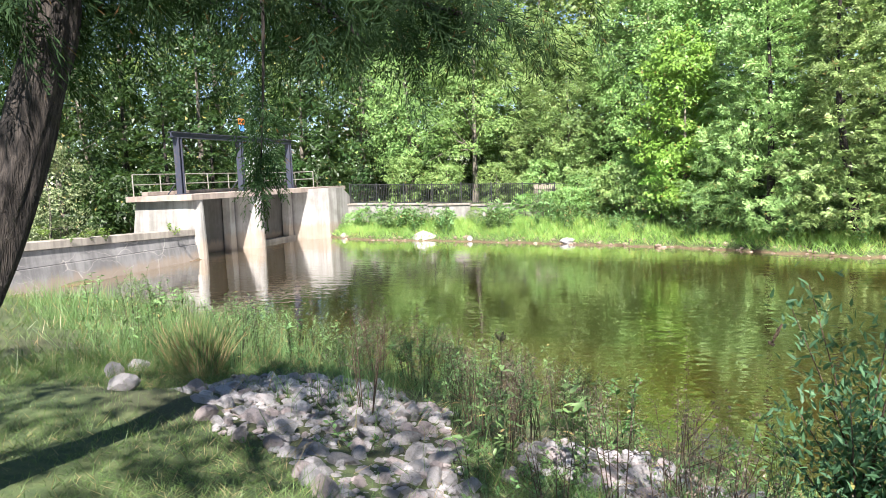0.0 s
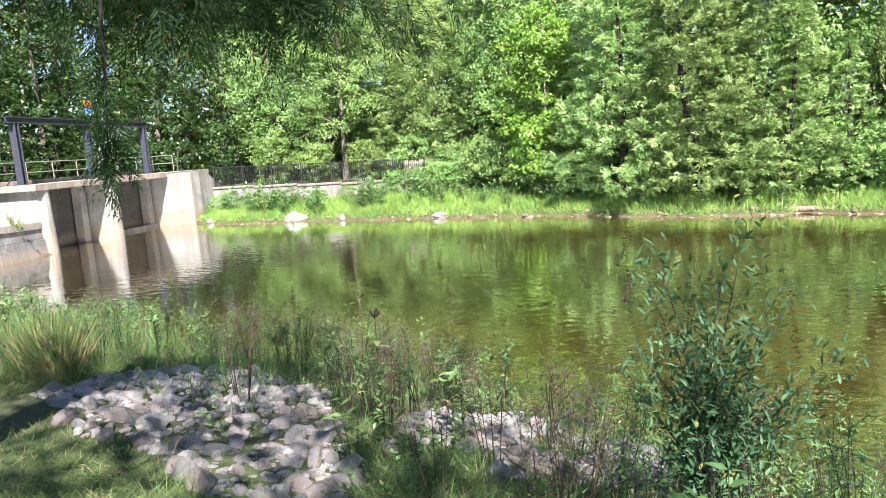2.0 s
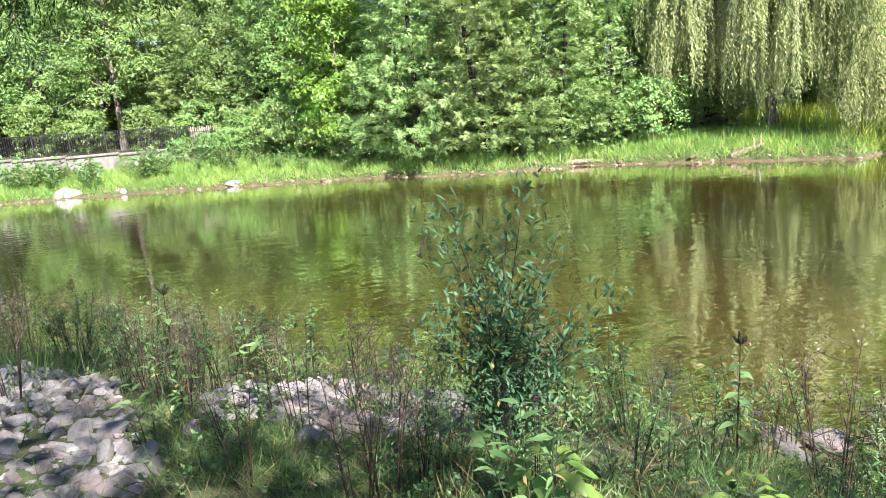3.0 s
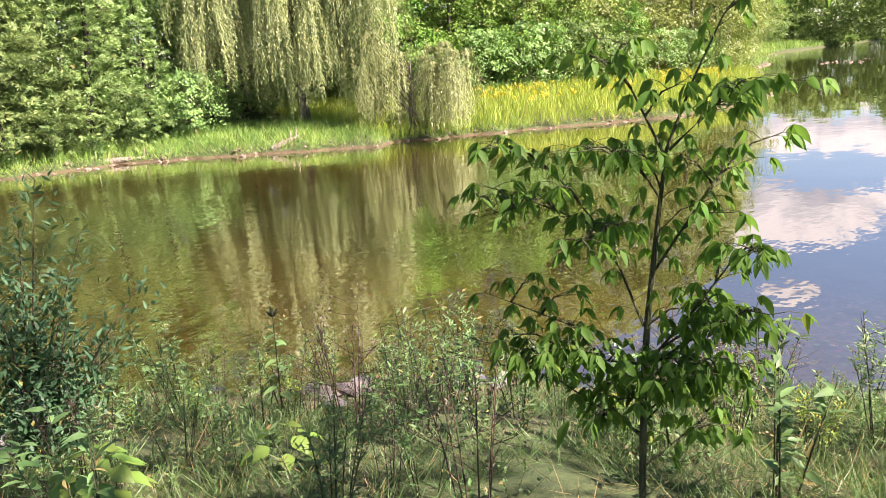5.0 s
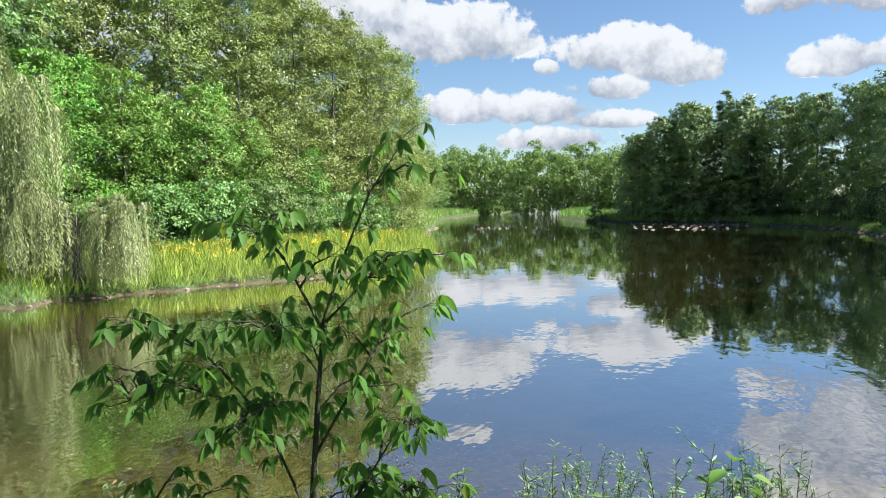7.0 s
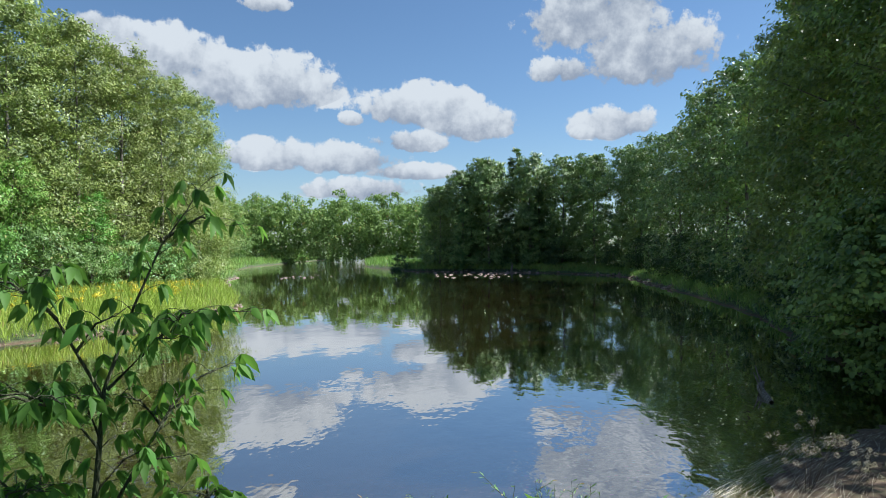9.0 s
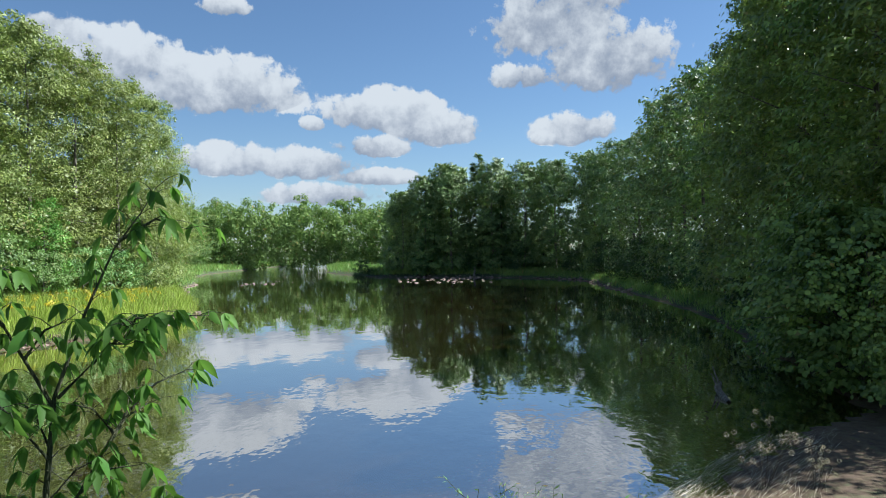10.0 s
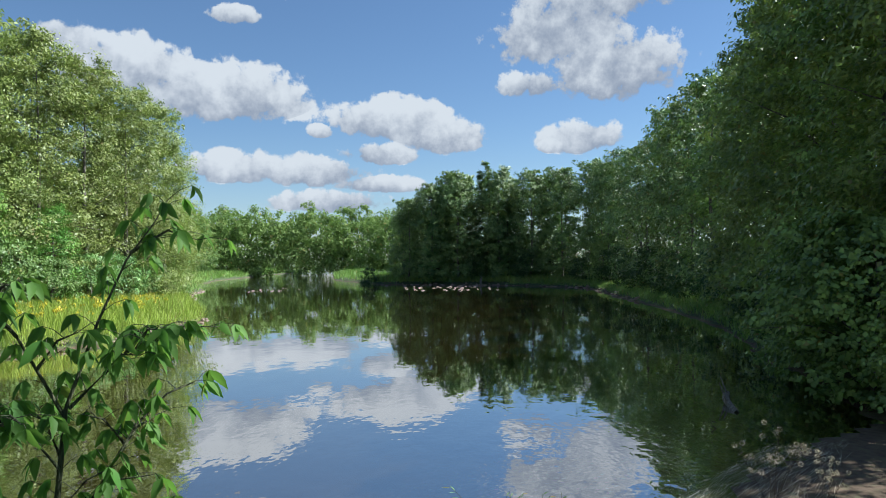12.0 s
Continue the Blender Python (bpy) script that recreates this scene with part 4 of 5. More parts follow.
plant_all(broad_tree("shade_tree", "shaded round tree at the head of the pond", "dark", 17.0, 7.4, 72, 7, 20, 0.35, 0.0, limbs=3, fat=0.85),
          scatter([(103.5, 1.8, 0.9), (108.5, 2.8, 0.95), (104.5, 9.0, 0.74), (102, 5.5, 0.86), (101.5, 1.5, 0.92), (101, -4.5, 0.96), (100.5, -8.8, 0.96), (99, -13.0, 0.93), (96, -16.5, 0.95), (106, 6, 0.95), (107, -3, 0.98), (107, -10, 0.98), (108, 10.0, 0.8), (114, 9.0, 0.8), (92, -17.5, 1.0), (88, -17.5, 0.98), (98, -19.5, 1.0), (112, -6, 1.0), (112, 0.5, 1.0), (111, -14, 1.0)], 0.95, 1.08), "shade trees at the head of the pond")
# right bank, seen from its shaded side
plant_all(broad_tree("bank_tree", "tall leafy tree on the shaded bank", "shore", 16.0, 7.2, 110, 9, 30, 0.2, 0.0, ratio=0.8, fat=0.8),
          scatter([(37.5, -16.2, 1.0), (32.5, -15.4, 1.04), (28.0, -14.6, 1.04), (24.0, -14.2, 0.98), (20.4, -13.8, 0.94), (17.0, -13.8, 0.88), (42.5, -17.4, 0.96)], 0.97, 1.05), "trees on the shaded bank")
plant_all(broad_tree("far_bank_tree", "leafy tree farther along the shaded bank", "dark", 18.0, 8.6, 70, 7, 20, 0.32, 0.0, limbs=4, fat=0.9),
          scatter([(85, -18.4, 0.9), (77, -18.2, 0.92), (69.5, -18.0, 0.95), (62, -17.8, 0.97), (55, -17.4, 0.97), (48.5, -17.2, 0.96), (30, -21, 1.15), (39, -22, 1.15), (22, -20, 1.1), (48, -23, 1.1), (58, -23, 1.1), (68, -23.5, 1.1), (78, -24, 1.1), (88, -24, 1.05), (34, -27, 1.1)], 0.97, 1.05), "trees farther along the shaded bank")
plant_all(broad_tree("overhanging_shrub", "dark maple-leaved shrub hanging over the water", "shore", 4.8, 6.4, 80, 8, 27, 0.15, 0.04, radius=0.08, ratio=0.85, plain=False, lay=0.35),
          [(18.4, -10.4, 30, 1.0), (22.5, -11.8, 200, 0.9), (15.4, -11.0, 120, 0.75)], "shrubs over the water")
plant_all(broad_tree("bank_shrub", "rounded green shrub on the bank", "broad", 3.4, 3.6, 34, 6, 22, 0.15, 0.05, radius=0.05, limbs=4),
          scatter([(-17.0, 45.6, 1.0), (-14.0, 45.4, 0.8), (-10.5, 45.0, 0.9), (-7.2, 44.4, 0.8), (-4.3, 42.2, 0.75), (-2.4, 39.4, 0.85), (-5.0, 40.4, 0.65), (1.8, 35.0, 0.8), (12.0, 30.6, 0.9), (14.2, 29.4, 0.8),
                   (27.0, 28.0, 1.0), (30.0, 26.6, 1.1), (33.0, 25.4, 1.1), (36.5, 24.4, 1.1), (40.0, 23.8, 1.1), (43.5, 23.4, 1.1), (47.0, 23.4, 1.1), (50.5, 23.8, 1.0), (54.0, 24.8, 1.0),
                   (-5.6, 41.9, 0.7), (-4.6, 41.8, 0.9), (-2.2, 41.2, 0.9), (-6.6, 41.6, 0.6), (-19.4, 41.6, 0.36), (-18.5, 41.4, 0.4), (-17.6, 41.6, 0.34), (-16.6, 41.2, 0.36), (-15.4, 41.4, 0.3), (-14.2, 41.3, 0.26), (-11.0, 41.2, 0.3), (-12.6, 40.8, 0.28), (-8.9, 39.8, 0.3), (-3.4, 41.0, 0.8), (-1.2, 38.4, 0.9), (-8.0, 41.6, 0.45), (-0.2, 36.4, 0.7), (2.6, 33.9, 0.6),
                   (70, 33.0, 1.3), (76, 36.0, 1.4), (83, 38.4, 1.4), (90, 41.0, 1.4), (98, 44.5, 1.5), (106, 47.5, 1.5), (115, 50.5, 1.6), (125, 52.5, 1.6), (138, 55.5, 1.7), (150, 57.5, 1.7)]), "shrubs on the banks")
plant_all(broad_tree("silver_shrub", "grey-green bushy shrub behind the approach wall", "silver", 5.4, 4.2, 60, 7, 26, 0.13, 0.03, radius=0.07, ratio=0.45),
          [(-25.8, 24.0, 0, 1.0), (-27.0, 20.0, 90, 0.9)], "silver shrubs")
# low shrubs coloured dark in place of the shade under the trees
plant_all(broad_tree("shade_shrub", "shrub whose dark leaf colour stands for shade under trees", "painted_shade", 3.6, 4.2, 30, 5, 18, 0.22, 0.03, radius=0.05, limbs=3, fat=1.2),
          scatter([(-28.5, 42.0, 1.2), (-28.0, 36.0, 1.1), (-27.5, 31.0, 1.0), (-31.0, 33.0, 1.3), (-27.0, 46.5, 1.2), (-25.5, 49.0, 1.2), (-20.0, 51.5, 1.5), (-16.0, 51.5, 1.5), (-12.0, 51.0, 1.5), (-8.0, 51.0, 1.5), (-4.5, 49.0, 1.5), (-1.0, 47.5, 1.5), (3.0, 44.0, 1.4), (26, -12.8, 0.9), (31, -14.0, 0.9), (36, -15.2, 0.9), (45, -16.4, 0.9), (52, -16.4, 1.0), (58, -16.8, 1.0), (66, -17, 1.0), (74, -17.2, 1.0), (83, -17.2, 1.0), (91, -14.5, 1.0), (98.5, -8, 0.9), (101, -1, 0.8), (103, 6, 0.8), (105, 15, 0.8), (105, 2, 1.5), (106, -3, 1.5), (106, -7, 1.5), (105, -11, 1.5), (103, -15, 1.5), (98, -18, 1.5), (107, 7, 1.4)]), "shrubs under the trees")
# unseen trees added behind the camera to dapple the near bank with shade
plant_all(broad_tree("park_tree", "unseen tall tree added to dapple the near bank with shade", "dark", 15.0, 9.6, 60, 7, 9, 0.22, 0.42, radius=0.2, fat=1.3),
          [(-1.6, -5.2, 10, 1.0), (4.3, -6.2, 70, 1.2), (-4.6, -6.8, 200, 0.9), (-8.5, -5.5, 120, 0.95), (-13.0, -1.0, 300, 1.0)], "park trees behind the path")

# distant woods that close the view
def far_woods():
    p = []
    rows = [(205 + 6 * math.sin(k), 4 + 3.6 * k, 18 + 2.5 * math.sin(k * 1.7)) for k in range(26)] + [(150 + 7 * k, 70 + 2 * k, 17) for k in range(10)]
    rows += [(-72 - 3 * math.sin(k), 6 + 7 * k, 19) for k in range(10)] + [(-64 + 7 * k, 70 - 0.3 * k, 21) for k in range(18)] + [(58 + 8 * k, 50 + 1.6 * k, 17) for k in range(12)]
    rows += [(168 * math.cos(radians(5 + 1.25 * k)), 168 * math.sin(radians(5 + 1.25 * k)), 13.5 + 1.5 * math.sin(1.3 * k)) for k in range(34)]
    for x, y, h in rows:
        def env(t, h=h):
            return 5.2 * max(0.15, math.sin(math.pi * min(1, 0.15 + 0.85 * t / h)) ** 0.6)
        c = clumps(40, env, 0.0, h * 0.95) + np.array([x, y, 0.5])
        p.append(crown_leaves(c, 1.7, 44, 0.75, 0.55))
    me = leaf_mesh("far_woods", LEAF["sunny"], *[np.concatenate(v) for v in zip(*p)], simple=True)
    tagged(link("far_woods", me), "distant green woods round the pond", "woods", kind="stuff")


far_woods()

# ---------------------------------------------------------------- grasses
def stone_strip(x, y):
    """Whether a place lies in one of the two stony strips of the near bank."""
    edge = 3.55 + 0.62 * max(0.0, -x - 1.5) + 0.14 * math.sin(4 * x)
    broad = -4.7 < x < -1.2 and edge < y < min(7.4, edge + 0.5 + 2.3 * (-1.1 - x), edge + 0.8 + 1.3 * (x + 5.0))
    low = 4.7 - 0.15 * x + 0.15 * math.sin(5 * x)
    return broad or (-1.15 < x < 1.15 and low < y < 7.5 - 0.25 * x and math.sin(3.1 * x + 0.7) * math.sin(2.3 * y) < 0.35)


def off_strip(spots, keep=0.1):
    return np.array([q for q in spots if not stone_strip(*q) or rng.random() < keep])


def land_points(count, x0, x1, y0, y1, lo, hi):
    """Random places on land between two distances from the waterline."""
    out = np.zeros((0, 2))
    while len(out) < count:
        q = rng.random((count * 3, 2)) * [x1 - x0, y1 - y0] + [x0, y0]
        d = from_shore(q[:, 0], q[:, 1])
        out = np.concatenate([out, q[(d > lo) & (d < hi)]])
    return out[:count]


def blades(name, label, mat, spots, height, width, lean=0.35, vary=0.5, simple=False):
    z = ground_height(spots[:, 0], spots[:, 1]) - 0.02
    base = np.column_stack([spots, z])
    m = len(base)
    ax = unit(np.column_stack([lean * rng.normal(size=m), lean * rng.normal(size=m), np.ones(m)]))
    s = 1 - vary + 2 * vary * rng.random(m)
    me = leaf_mesh(name, LEAF[mat], base, ax, rng.normal(size=(m, 3)), height * s, width * (0.7 + 0.6 * rng.random(m)), simple=simple)
    return tagged(link(name, me), label, "grass", kind="stuff")


def patchy(spots, scale, cut):
    keep = [noise.noise((x * scale, y * scale, 4.2)) > cut for x, y in spots]
    return spots[np.array(keep)]


blades("lawn_grass", "short dry lawn grass on the near bank", "lawn", off_strip(land_points(84000, -7.5, 2.0, 0.9, 8.5, 3.2, 12)), 0.1, 0.0042, 1.2)
blades("tuft_grass", "long fine grass tufts at the lawn's edge", "lawn", off_strip(patchy(land_points(26000, -7, 6, -0.5, 9, 2.2, 6.0), 0.8, 0.02)), 0.26, 0.0042, 0.9)
blades("near_bank_grass", "thin rank grass on the near bank", "weed", off_strip(patchy(land_points(70000, -12, 10, -4, 14, 0.1, 4.5), 0.7, -0.2)), 0.2, 0.008, 1.0, simple=True)
blades("tall_bank_grass", "tall mixed grass and seed stalks by the reeds", "weed", patchy(land_points(9500, -15, -2.6, 5.8, 15.5, 0.2, 5.0), 0.9, -0.05), 0.5, 0.006, 0.4)
blades("dam_end_grass", "rank grass towards the dam", "lawn", land_points(15000, -20, -6, 5, 16, 0.1, 10), 0.24, 0.01, 0.7, simple=True)
blades("bank_straw", "dry straw and dead stems among the bank growth", "straw", off_strip(patchy(land_points(9000, -7, 8, -2, 10, 0.6, 5.5), 1.1, 0.0)), 0.32, 0.0042, 1.8)
blades("far_bank_grass", "bright green grass along the far shore", "grass", land_points(60000, -21, 25, 18, 43, 0.0, 5.0), 0.42, 0.026, 0.7, simple=True)
blades("meadow_grass", "sunny meadow grass on the point", "meadow", land_points(46000, 19, 62, 15, 31, 0.0, 9), 0.75, 0.036, 0.4, simple=True)
blades("shaded_bank_grass", "grass on the shaded bank", "grass", land_points(12000, 22, 96, -20, -3, 0.05, 3.0), 0.5, 0.06, 0.4, simple=True)
blades("inlet_grass", "green marsh grass at the inlet", "grass", land_points(16000, 60, 200, 10, 62, 0.1, 7.0), 0.9, 0.14, 0.3, simple=True)
blades("head_grass", "low grass at the head of the pond", "grass", land_points(5000, 92, 112, -14, 16, 0.4, 4.0), 0.7, 0.12, 0.3, simple=True)


def goldenrod():
    spots = land_points(170, 26, 52, 16, 26, 2.0, 7.5)
    z = ground_height(spots[:, 0], spots[:, 1]) + 0.75
    c = np.column_stack([spots, z])
    p = crown_leaves(c, 0.16, 14, 0.12, 0.07)
    tagged(link("goldenrod", leaf_mesh("goldenrod", LEAF["gold"], *p)), "yellow goldenrod flowering in the meadow", "flowers", kind="stuff")


goldenrod()

# ---------------------------------------------------------------- near bank: leaning cedar
def along(pts, k):
    """The point and direction at share k of a bent line."""
    pts = [Vector(p) for p in pts]
    s = k * (len(pts) - 1)
    j = min(len(pts) - 2, int(s))
    return pts[j].lerp(pts[j + 1], s - j), (pts[j + 1] - pts[j]).normalized()


def sprays(heads, ways, reach, width, fall=0.9, twigs=13, scales=3):
    """Flat hanging fans: a drooping axis with branchlets to both sides, each a row of small scale leaves."""
    m = len(heads)
    reach = reach * (0.6 + 0.8 * rng.random((m, 1)))
    side = unit(np.cross(ways, rng.normal(size=ways.shape)))
    base, ax, nrm, length = [], [], [], []
    for j in range(twigs):
        s = 0.06 + 0.9 * j / (twigs - 1)
        root = heads + ways * s * reach + np.array([0, 0, -fall]) * reach * s ** 1.6
        lead = unit(ways + np.array([0, 0, -1.6 * fall * s ** 0.6]))
        for hand in (-1, 1):
            way = unit(lead * 0.75 + side * hand * (0.75 - 0.45 * s) + 0.16 * rng.normal(size=lead.shape))
            far = reach * (0.5 * (1 - s) ** 0.6 + 0.1) * (0.7 + 0.5 * rng.random((m, 1)))
            for q in range(scales):
                base.append(root + way * far * q / scales + np.array([0, 0, -0.12]) * far * (q / scales) ** 2)
                ax.append(way + 0.18 * rng.normal(size=way.shape))
                nrm.append(np.cross(side, lead) + 0.35 * rng.normal(size=way.shape))
                length.append(far[:, 0] / scales * 1.5)
    length = np.concatenate(length)
    return np.concatenate(base), np.concatenate(ax), np.concatenate(nrm), length, width * (0.7 + 0.6 * rng.random(len(length)))


def leaning_cedar():
    root = tagged(new("leaning_cedar"), "old leaning cedar with rough bark and hanging sprays", "tree")
    z0 = on_ground(-3.72, 2.5)
    spine = [(-4.06, 2.38, z0 - 0.2), (-3.98, 2.44, z0 + 0.15), (-3.80, 2.60, 2.5), (-3.60, 2.79, 3.0), (-3.44, 2.94, 3.5), (-3.31, 3.06, 4.0), (-3.20, 3.15, 4.5), (-3.1, 3.25, 5.2), (-3.0, 3.3, 6.4), (-2.9, 3.3, 8.5)]
    radii = [0.3, 0.22, 0.17, 0.15, 0.137, 0.132, 0.13, 0.125, 0.11, 0.04]
    fine_spine = [along(spine, k)[0] for k in np.linspace(0, 1, 70)]
    trunk = Tubes().add(fine_spine, [float(np.interp(k, np.linspace(0, 1, 10), radii)) for k in np.linspace(0, 1, 70)], 44, 0.16)
    for k, v in enumerate(trunk.verts):
        a = 2 * math.pi * (k % 44) / 44
        mid = fine_spine[k // 44]
        furrow = noise.noise(Vector((math.cos(a) * 5, math.sin(a) * 5, mid.z * 1.1))) + 0.5 * noise.noise(Vector((math.cos(a) * 12, math.sin(a) * 12, mid.z * 3)))
        v += (v - mid) * 0.11 * furrow
    link("trunk", trunk.mesh("trunk", BARK), root)
    limbs = [
        [(-3.2, 3.15, 4.75), (-2.95, 3.8, 5.0), (-2.2, 4.85, 5.0), (-1.2, 6.0, 4.85)],
        [(-2.2, 4.85, 5.0), (-1.9, 5.2, 4.95), (-1.5, 5.5, 4.85), (-1.25, 5.7, 4.7)],
        [(-2.7, 4.2, 5.0), (-2.4, 4.6, 4.9), (-2.15, 4.75, 4.7), (-2.0, 4.8, 4.5)],
        [(-3.15, 3.2, 5.1), (-2.7, 3.7, 5.2), (-2.4, 3.95, 5.05), (-2.2, 4.5, 4.75)],
        [(-3.2, 3.15, 4.6), (-3.3, 3.6, 4.85), (-3.2, 4.4, 4.95), (-3.0, 5.4, 4.9)],
        [(-3.15, 3.2, 5.3), (-3.6, 3.4, 5.1), (-4.2, 3.9, 5.0), (-4.9, 4.6, 4.8)],
        [(-3.1, 3.25, 5.6), (-2.4, 4.2, 5.6), (-1.9, 5.2, 5.4), (-1.5, 6.3, 5.2)],
        [(-3.2, 3.1, 4.9), (-3.6, 3.3, 4.8), (-3.9, 3.5, 4.6), (-4.1, 3.8, 4.4)],
        [(-3.1, 3.25, 5.8), (-3.0, 4.4, 5.8), (-2.8, 5.6, 5.6), (-2.5, 6.8, 5.4)],
    ]
    heads = [np.array((-3.02, 2.85, 4.55)) + rng.normal(size=3) * 0.08 for _ in range(8)]
    ways = [unit(np.array([rng.normal(), rng.normal(), -0.8])) for _ in range(8)]
    for pts in limbs:
        link("limb", Tubes().add(pts, [0.045, 0.032, 0.02, 0.007], 7, 0.2).mesh("limb", BARK), root)
        pts = [np.array(p) for p in pts]
        for _ in range(88):
            k = 0.12 + 2.86 * rng.random()
            j = min(2, int(k))
            heads.append(pts[j] + (pts[j + 1] - pts[j]) * (k - j) + rng.normal(size=3) * np.array([0.26, 0.26, 0.12]))
            ways.append(unit(np.array([rng.normal(), rng.normal(), -0.5])))
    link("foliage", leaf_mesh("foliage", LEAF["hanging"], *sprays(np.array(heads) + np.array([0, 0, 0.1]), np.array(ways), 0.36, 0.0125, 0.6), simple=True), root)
    # one long bough that hangs down over the view of the deck
    bough = [(-2.36, 3.94, 5.0), (-2.31, 3.86, 4.6), (-2.33, 3.83, 4.1), (-2.37, 3.81, 3.65)]
    link("limb", Tubes().add(bough, [0.014, 0.011, 0.008, 0.004], 5).mesh("limb", BARK), root)
    heads = np.array([np.array(bough[0]) + (np.array(bough[3]) - np.array(bough[0])) * k for k in 1 - 0.6 * np.linspace(0, 1, 44) ** 1.5])
    heads += rng.normal(size=heads.shape) * 0.02
    ways = unit(rng.normal(size=heads.shape) + np.array([0, 0, -1.0]))
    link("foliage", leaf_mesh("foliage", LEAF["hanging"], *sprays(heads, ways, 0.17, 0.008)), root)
    return root


leaning_cedar()


# ---------------------------------------------------------------- sapling and shrubs of the near bank
def leaf_shape(name, mat, length, width, curl=0.16):
    """One pointed leaf along +Y with a folded midrib."""
    rows = [(0, 0), (0.2, 0.34), (0.42, 0.5), (0.68, 0.36), (0.86, 0.14), (1, 0)]
    verts, faces = [], []
    for k, (s, hw) in enumerate(rows):
        z = -curl * length * s * s
        verts += [(0, s * length, z), (hw * width, s * length, z + 0.22 * hw * width), (-hw * width, s * length, z + 0.22 * hw * width)]
    for k in range(5):
        a, b = 3 * k, 3 * k + 3
        if k == 0:
            faces += [(a, b + 1, b), (a, b, b + 2)]
        elif k == 4:
            faces += [(a, a + 1, b), (a, b, a + 2)]
        else:
            faces += [(a, a + 1, b + 1, b), (a, b, b + 2, a + 2)]
    return mesh_of(name, verts, faces, mat, True)


def turned(place, way, up, size=1.0):
    """A pose that puts +Y along way and +Z near up."""
    y = Vector(way).normalized()
    x = y.cross(Vector(up)).normalized()
    z = x.cross(y)
    return Matrix.Translation(place) @ Matrix((x, y, z)).transposed().to_4x4() @ Matrix.Diagonal((size, size, size, 1))


def sapling():
    root = tagged(new("sapling"), "young ash-leaved maple sapling with drooping green leaflets", "sapling")
    ground_z = on_ground(2.4, 0.8)
    stem = [(2.4, 0.8, ground_z - 0.1), (2.4, 0.81, 2.33), (2.4, 0.8, 2.59), (2.41, 0.78, 2.91), (2.43, 0.76, 3.23), (2.46, 0.68, 3.48), (2.5, 0.61, 3.67), (2.53, 0.54, 3.78), (2.55, 0.5, 3.86)]
    link("stem", Tubes().add(stem, [0.016, 0.0145, 0.0125, 0.0095, 0.0065, 0.0045, 0.0032, 0.0022, 0.0014], 8, 0.1).mesh("stem", TWIG), root)
    branches = [
        [(2.39, 0.81, 2.56), (2.32, 0.93, 2.91), (2.2, 1.08, 3.16), (2.06, 1.24, 3.27)],
        [(2.4, 0.8, 2.4), (2.48, 0.64, 2.66), (2.53, 0.54, 2.84), (2.57, 0.46, 2.88)],
        [(2.38, 0.83, 2.25), (2.25, 1.03, 2.55), (2.03, 1.3, 2.7)],
        [(2.41, 0.78, 2.4), (2.49, 0.62, 2.56), (2.53, 0.53, 2.62)],
        [(2.43, 0.76, 3.2), (2.37, 0.87, 3.45), (2.31, 0.96, 3.57)],
        [(2.43, 0.75, 3.23), (2.5, 0.61, 3.39), (2.53, 0.54, 3.41)],
        [(2.30, 0.96, 2.95), (2.16, 1.14, 3.05), (2.02, 1.3, 3.0)],
        [(2.39, 0.81, 2.4), (2.27, 0.99, 2.42), (2.06, 1.27, 2.38)],
        [(2.41, 0.79, 2.77), (2.48, 0.64, 3.06), (2.52, 0.57, 3.2)],
        [(2.5, 0.6, 3.69), (2.54, 0.5, 3.76), (2.58, 0.42, 3.73)],
        [(2.40, 0.80, 2.2), (2.33, 0.7, 2.4), (2.5, 0.5, 2.45)],
        [(2.39, 0.82, 2.1), (2.24, 1.1, 2.3), (2.15, 1.15, 2.45)],
        [(2.35, 0.9, 2.8), (2.2, 0.9, 2.95), (2.12, 0.98, 2.9)],
        [(2.42, 0.77, 3.05), (2.3, 0.8, 3.2), (2.22, 0.85, 3.22)],
        [(2.4, 0.8, 2.15), (2.55, 0.72, 2.3), (2.62, 0.55, 2.38)],
    ]
    for k in range(5):
        z, reach = 1.95 + 0.12 * k, 0.24 + 0.2 * rng.random()
        u = reach * (-1) ** k
        branches.append([(2.4, 0.8, z), (2.4 + 0.31 * u, 0.8 - 0.39 * u + 0.05 * rng.normal(), z + 0.14), (2.4 + 0.6 * u, 0.8 - 0.75 * u + 0.1 * rng.normal(), z + 0.16)])
    twigs = []
    for pts in branches[:9] + branches[10:] + [stem[1:5]]:
        for k in (0.3, 0.5, 0.68, 0.85):
            p, way = along(pts, k)
            a = rng.random() * 6.28
            q = p + Vector((0.16 * math.cos(a), 0.16 * math.sin(a), 0.02 + 0.06 * rng.random())) + way * 0.06
            twigs.append([p, p.lerp(q, 0.5) + Vector((0, 0, 0.03)), q])
    branches += twigs
    shapes = [leaf_shape("leaf", LEAF["sapling"], ln, wd, cu) for ln, wd, cu in ((0.076, 0.03, 0.2), (0.066, 0.027, 0.1), (0.084, 0.033, 0.3), (0.056, 0.025, 0.15))]
    stalks = Tubes()
    spots = []
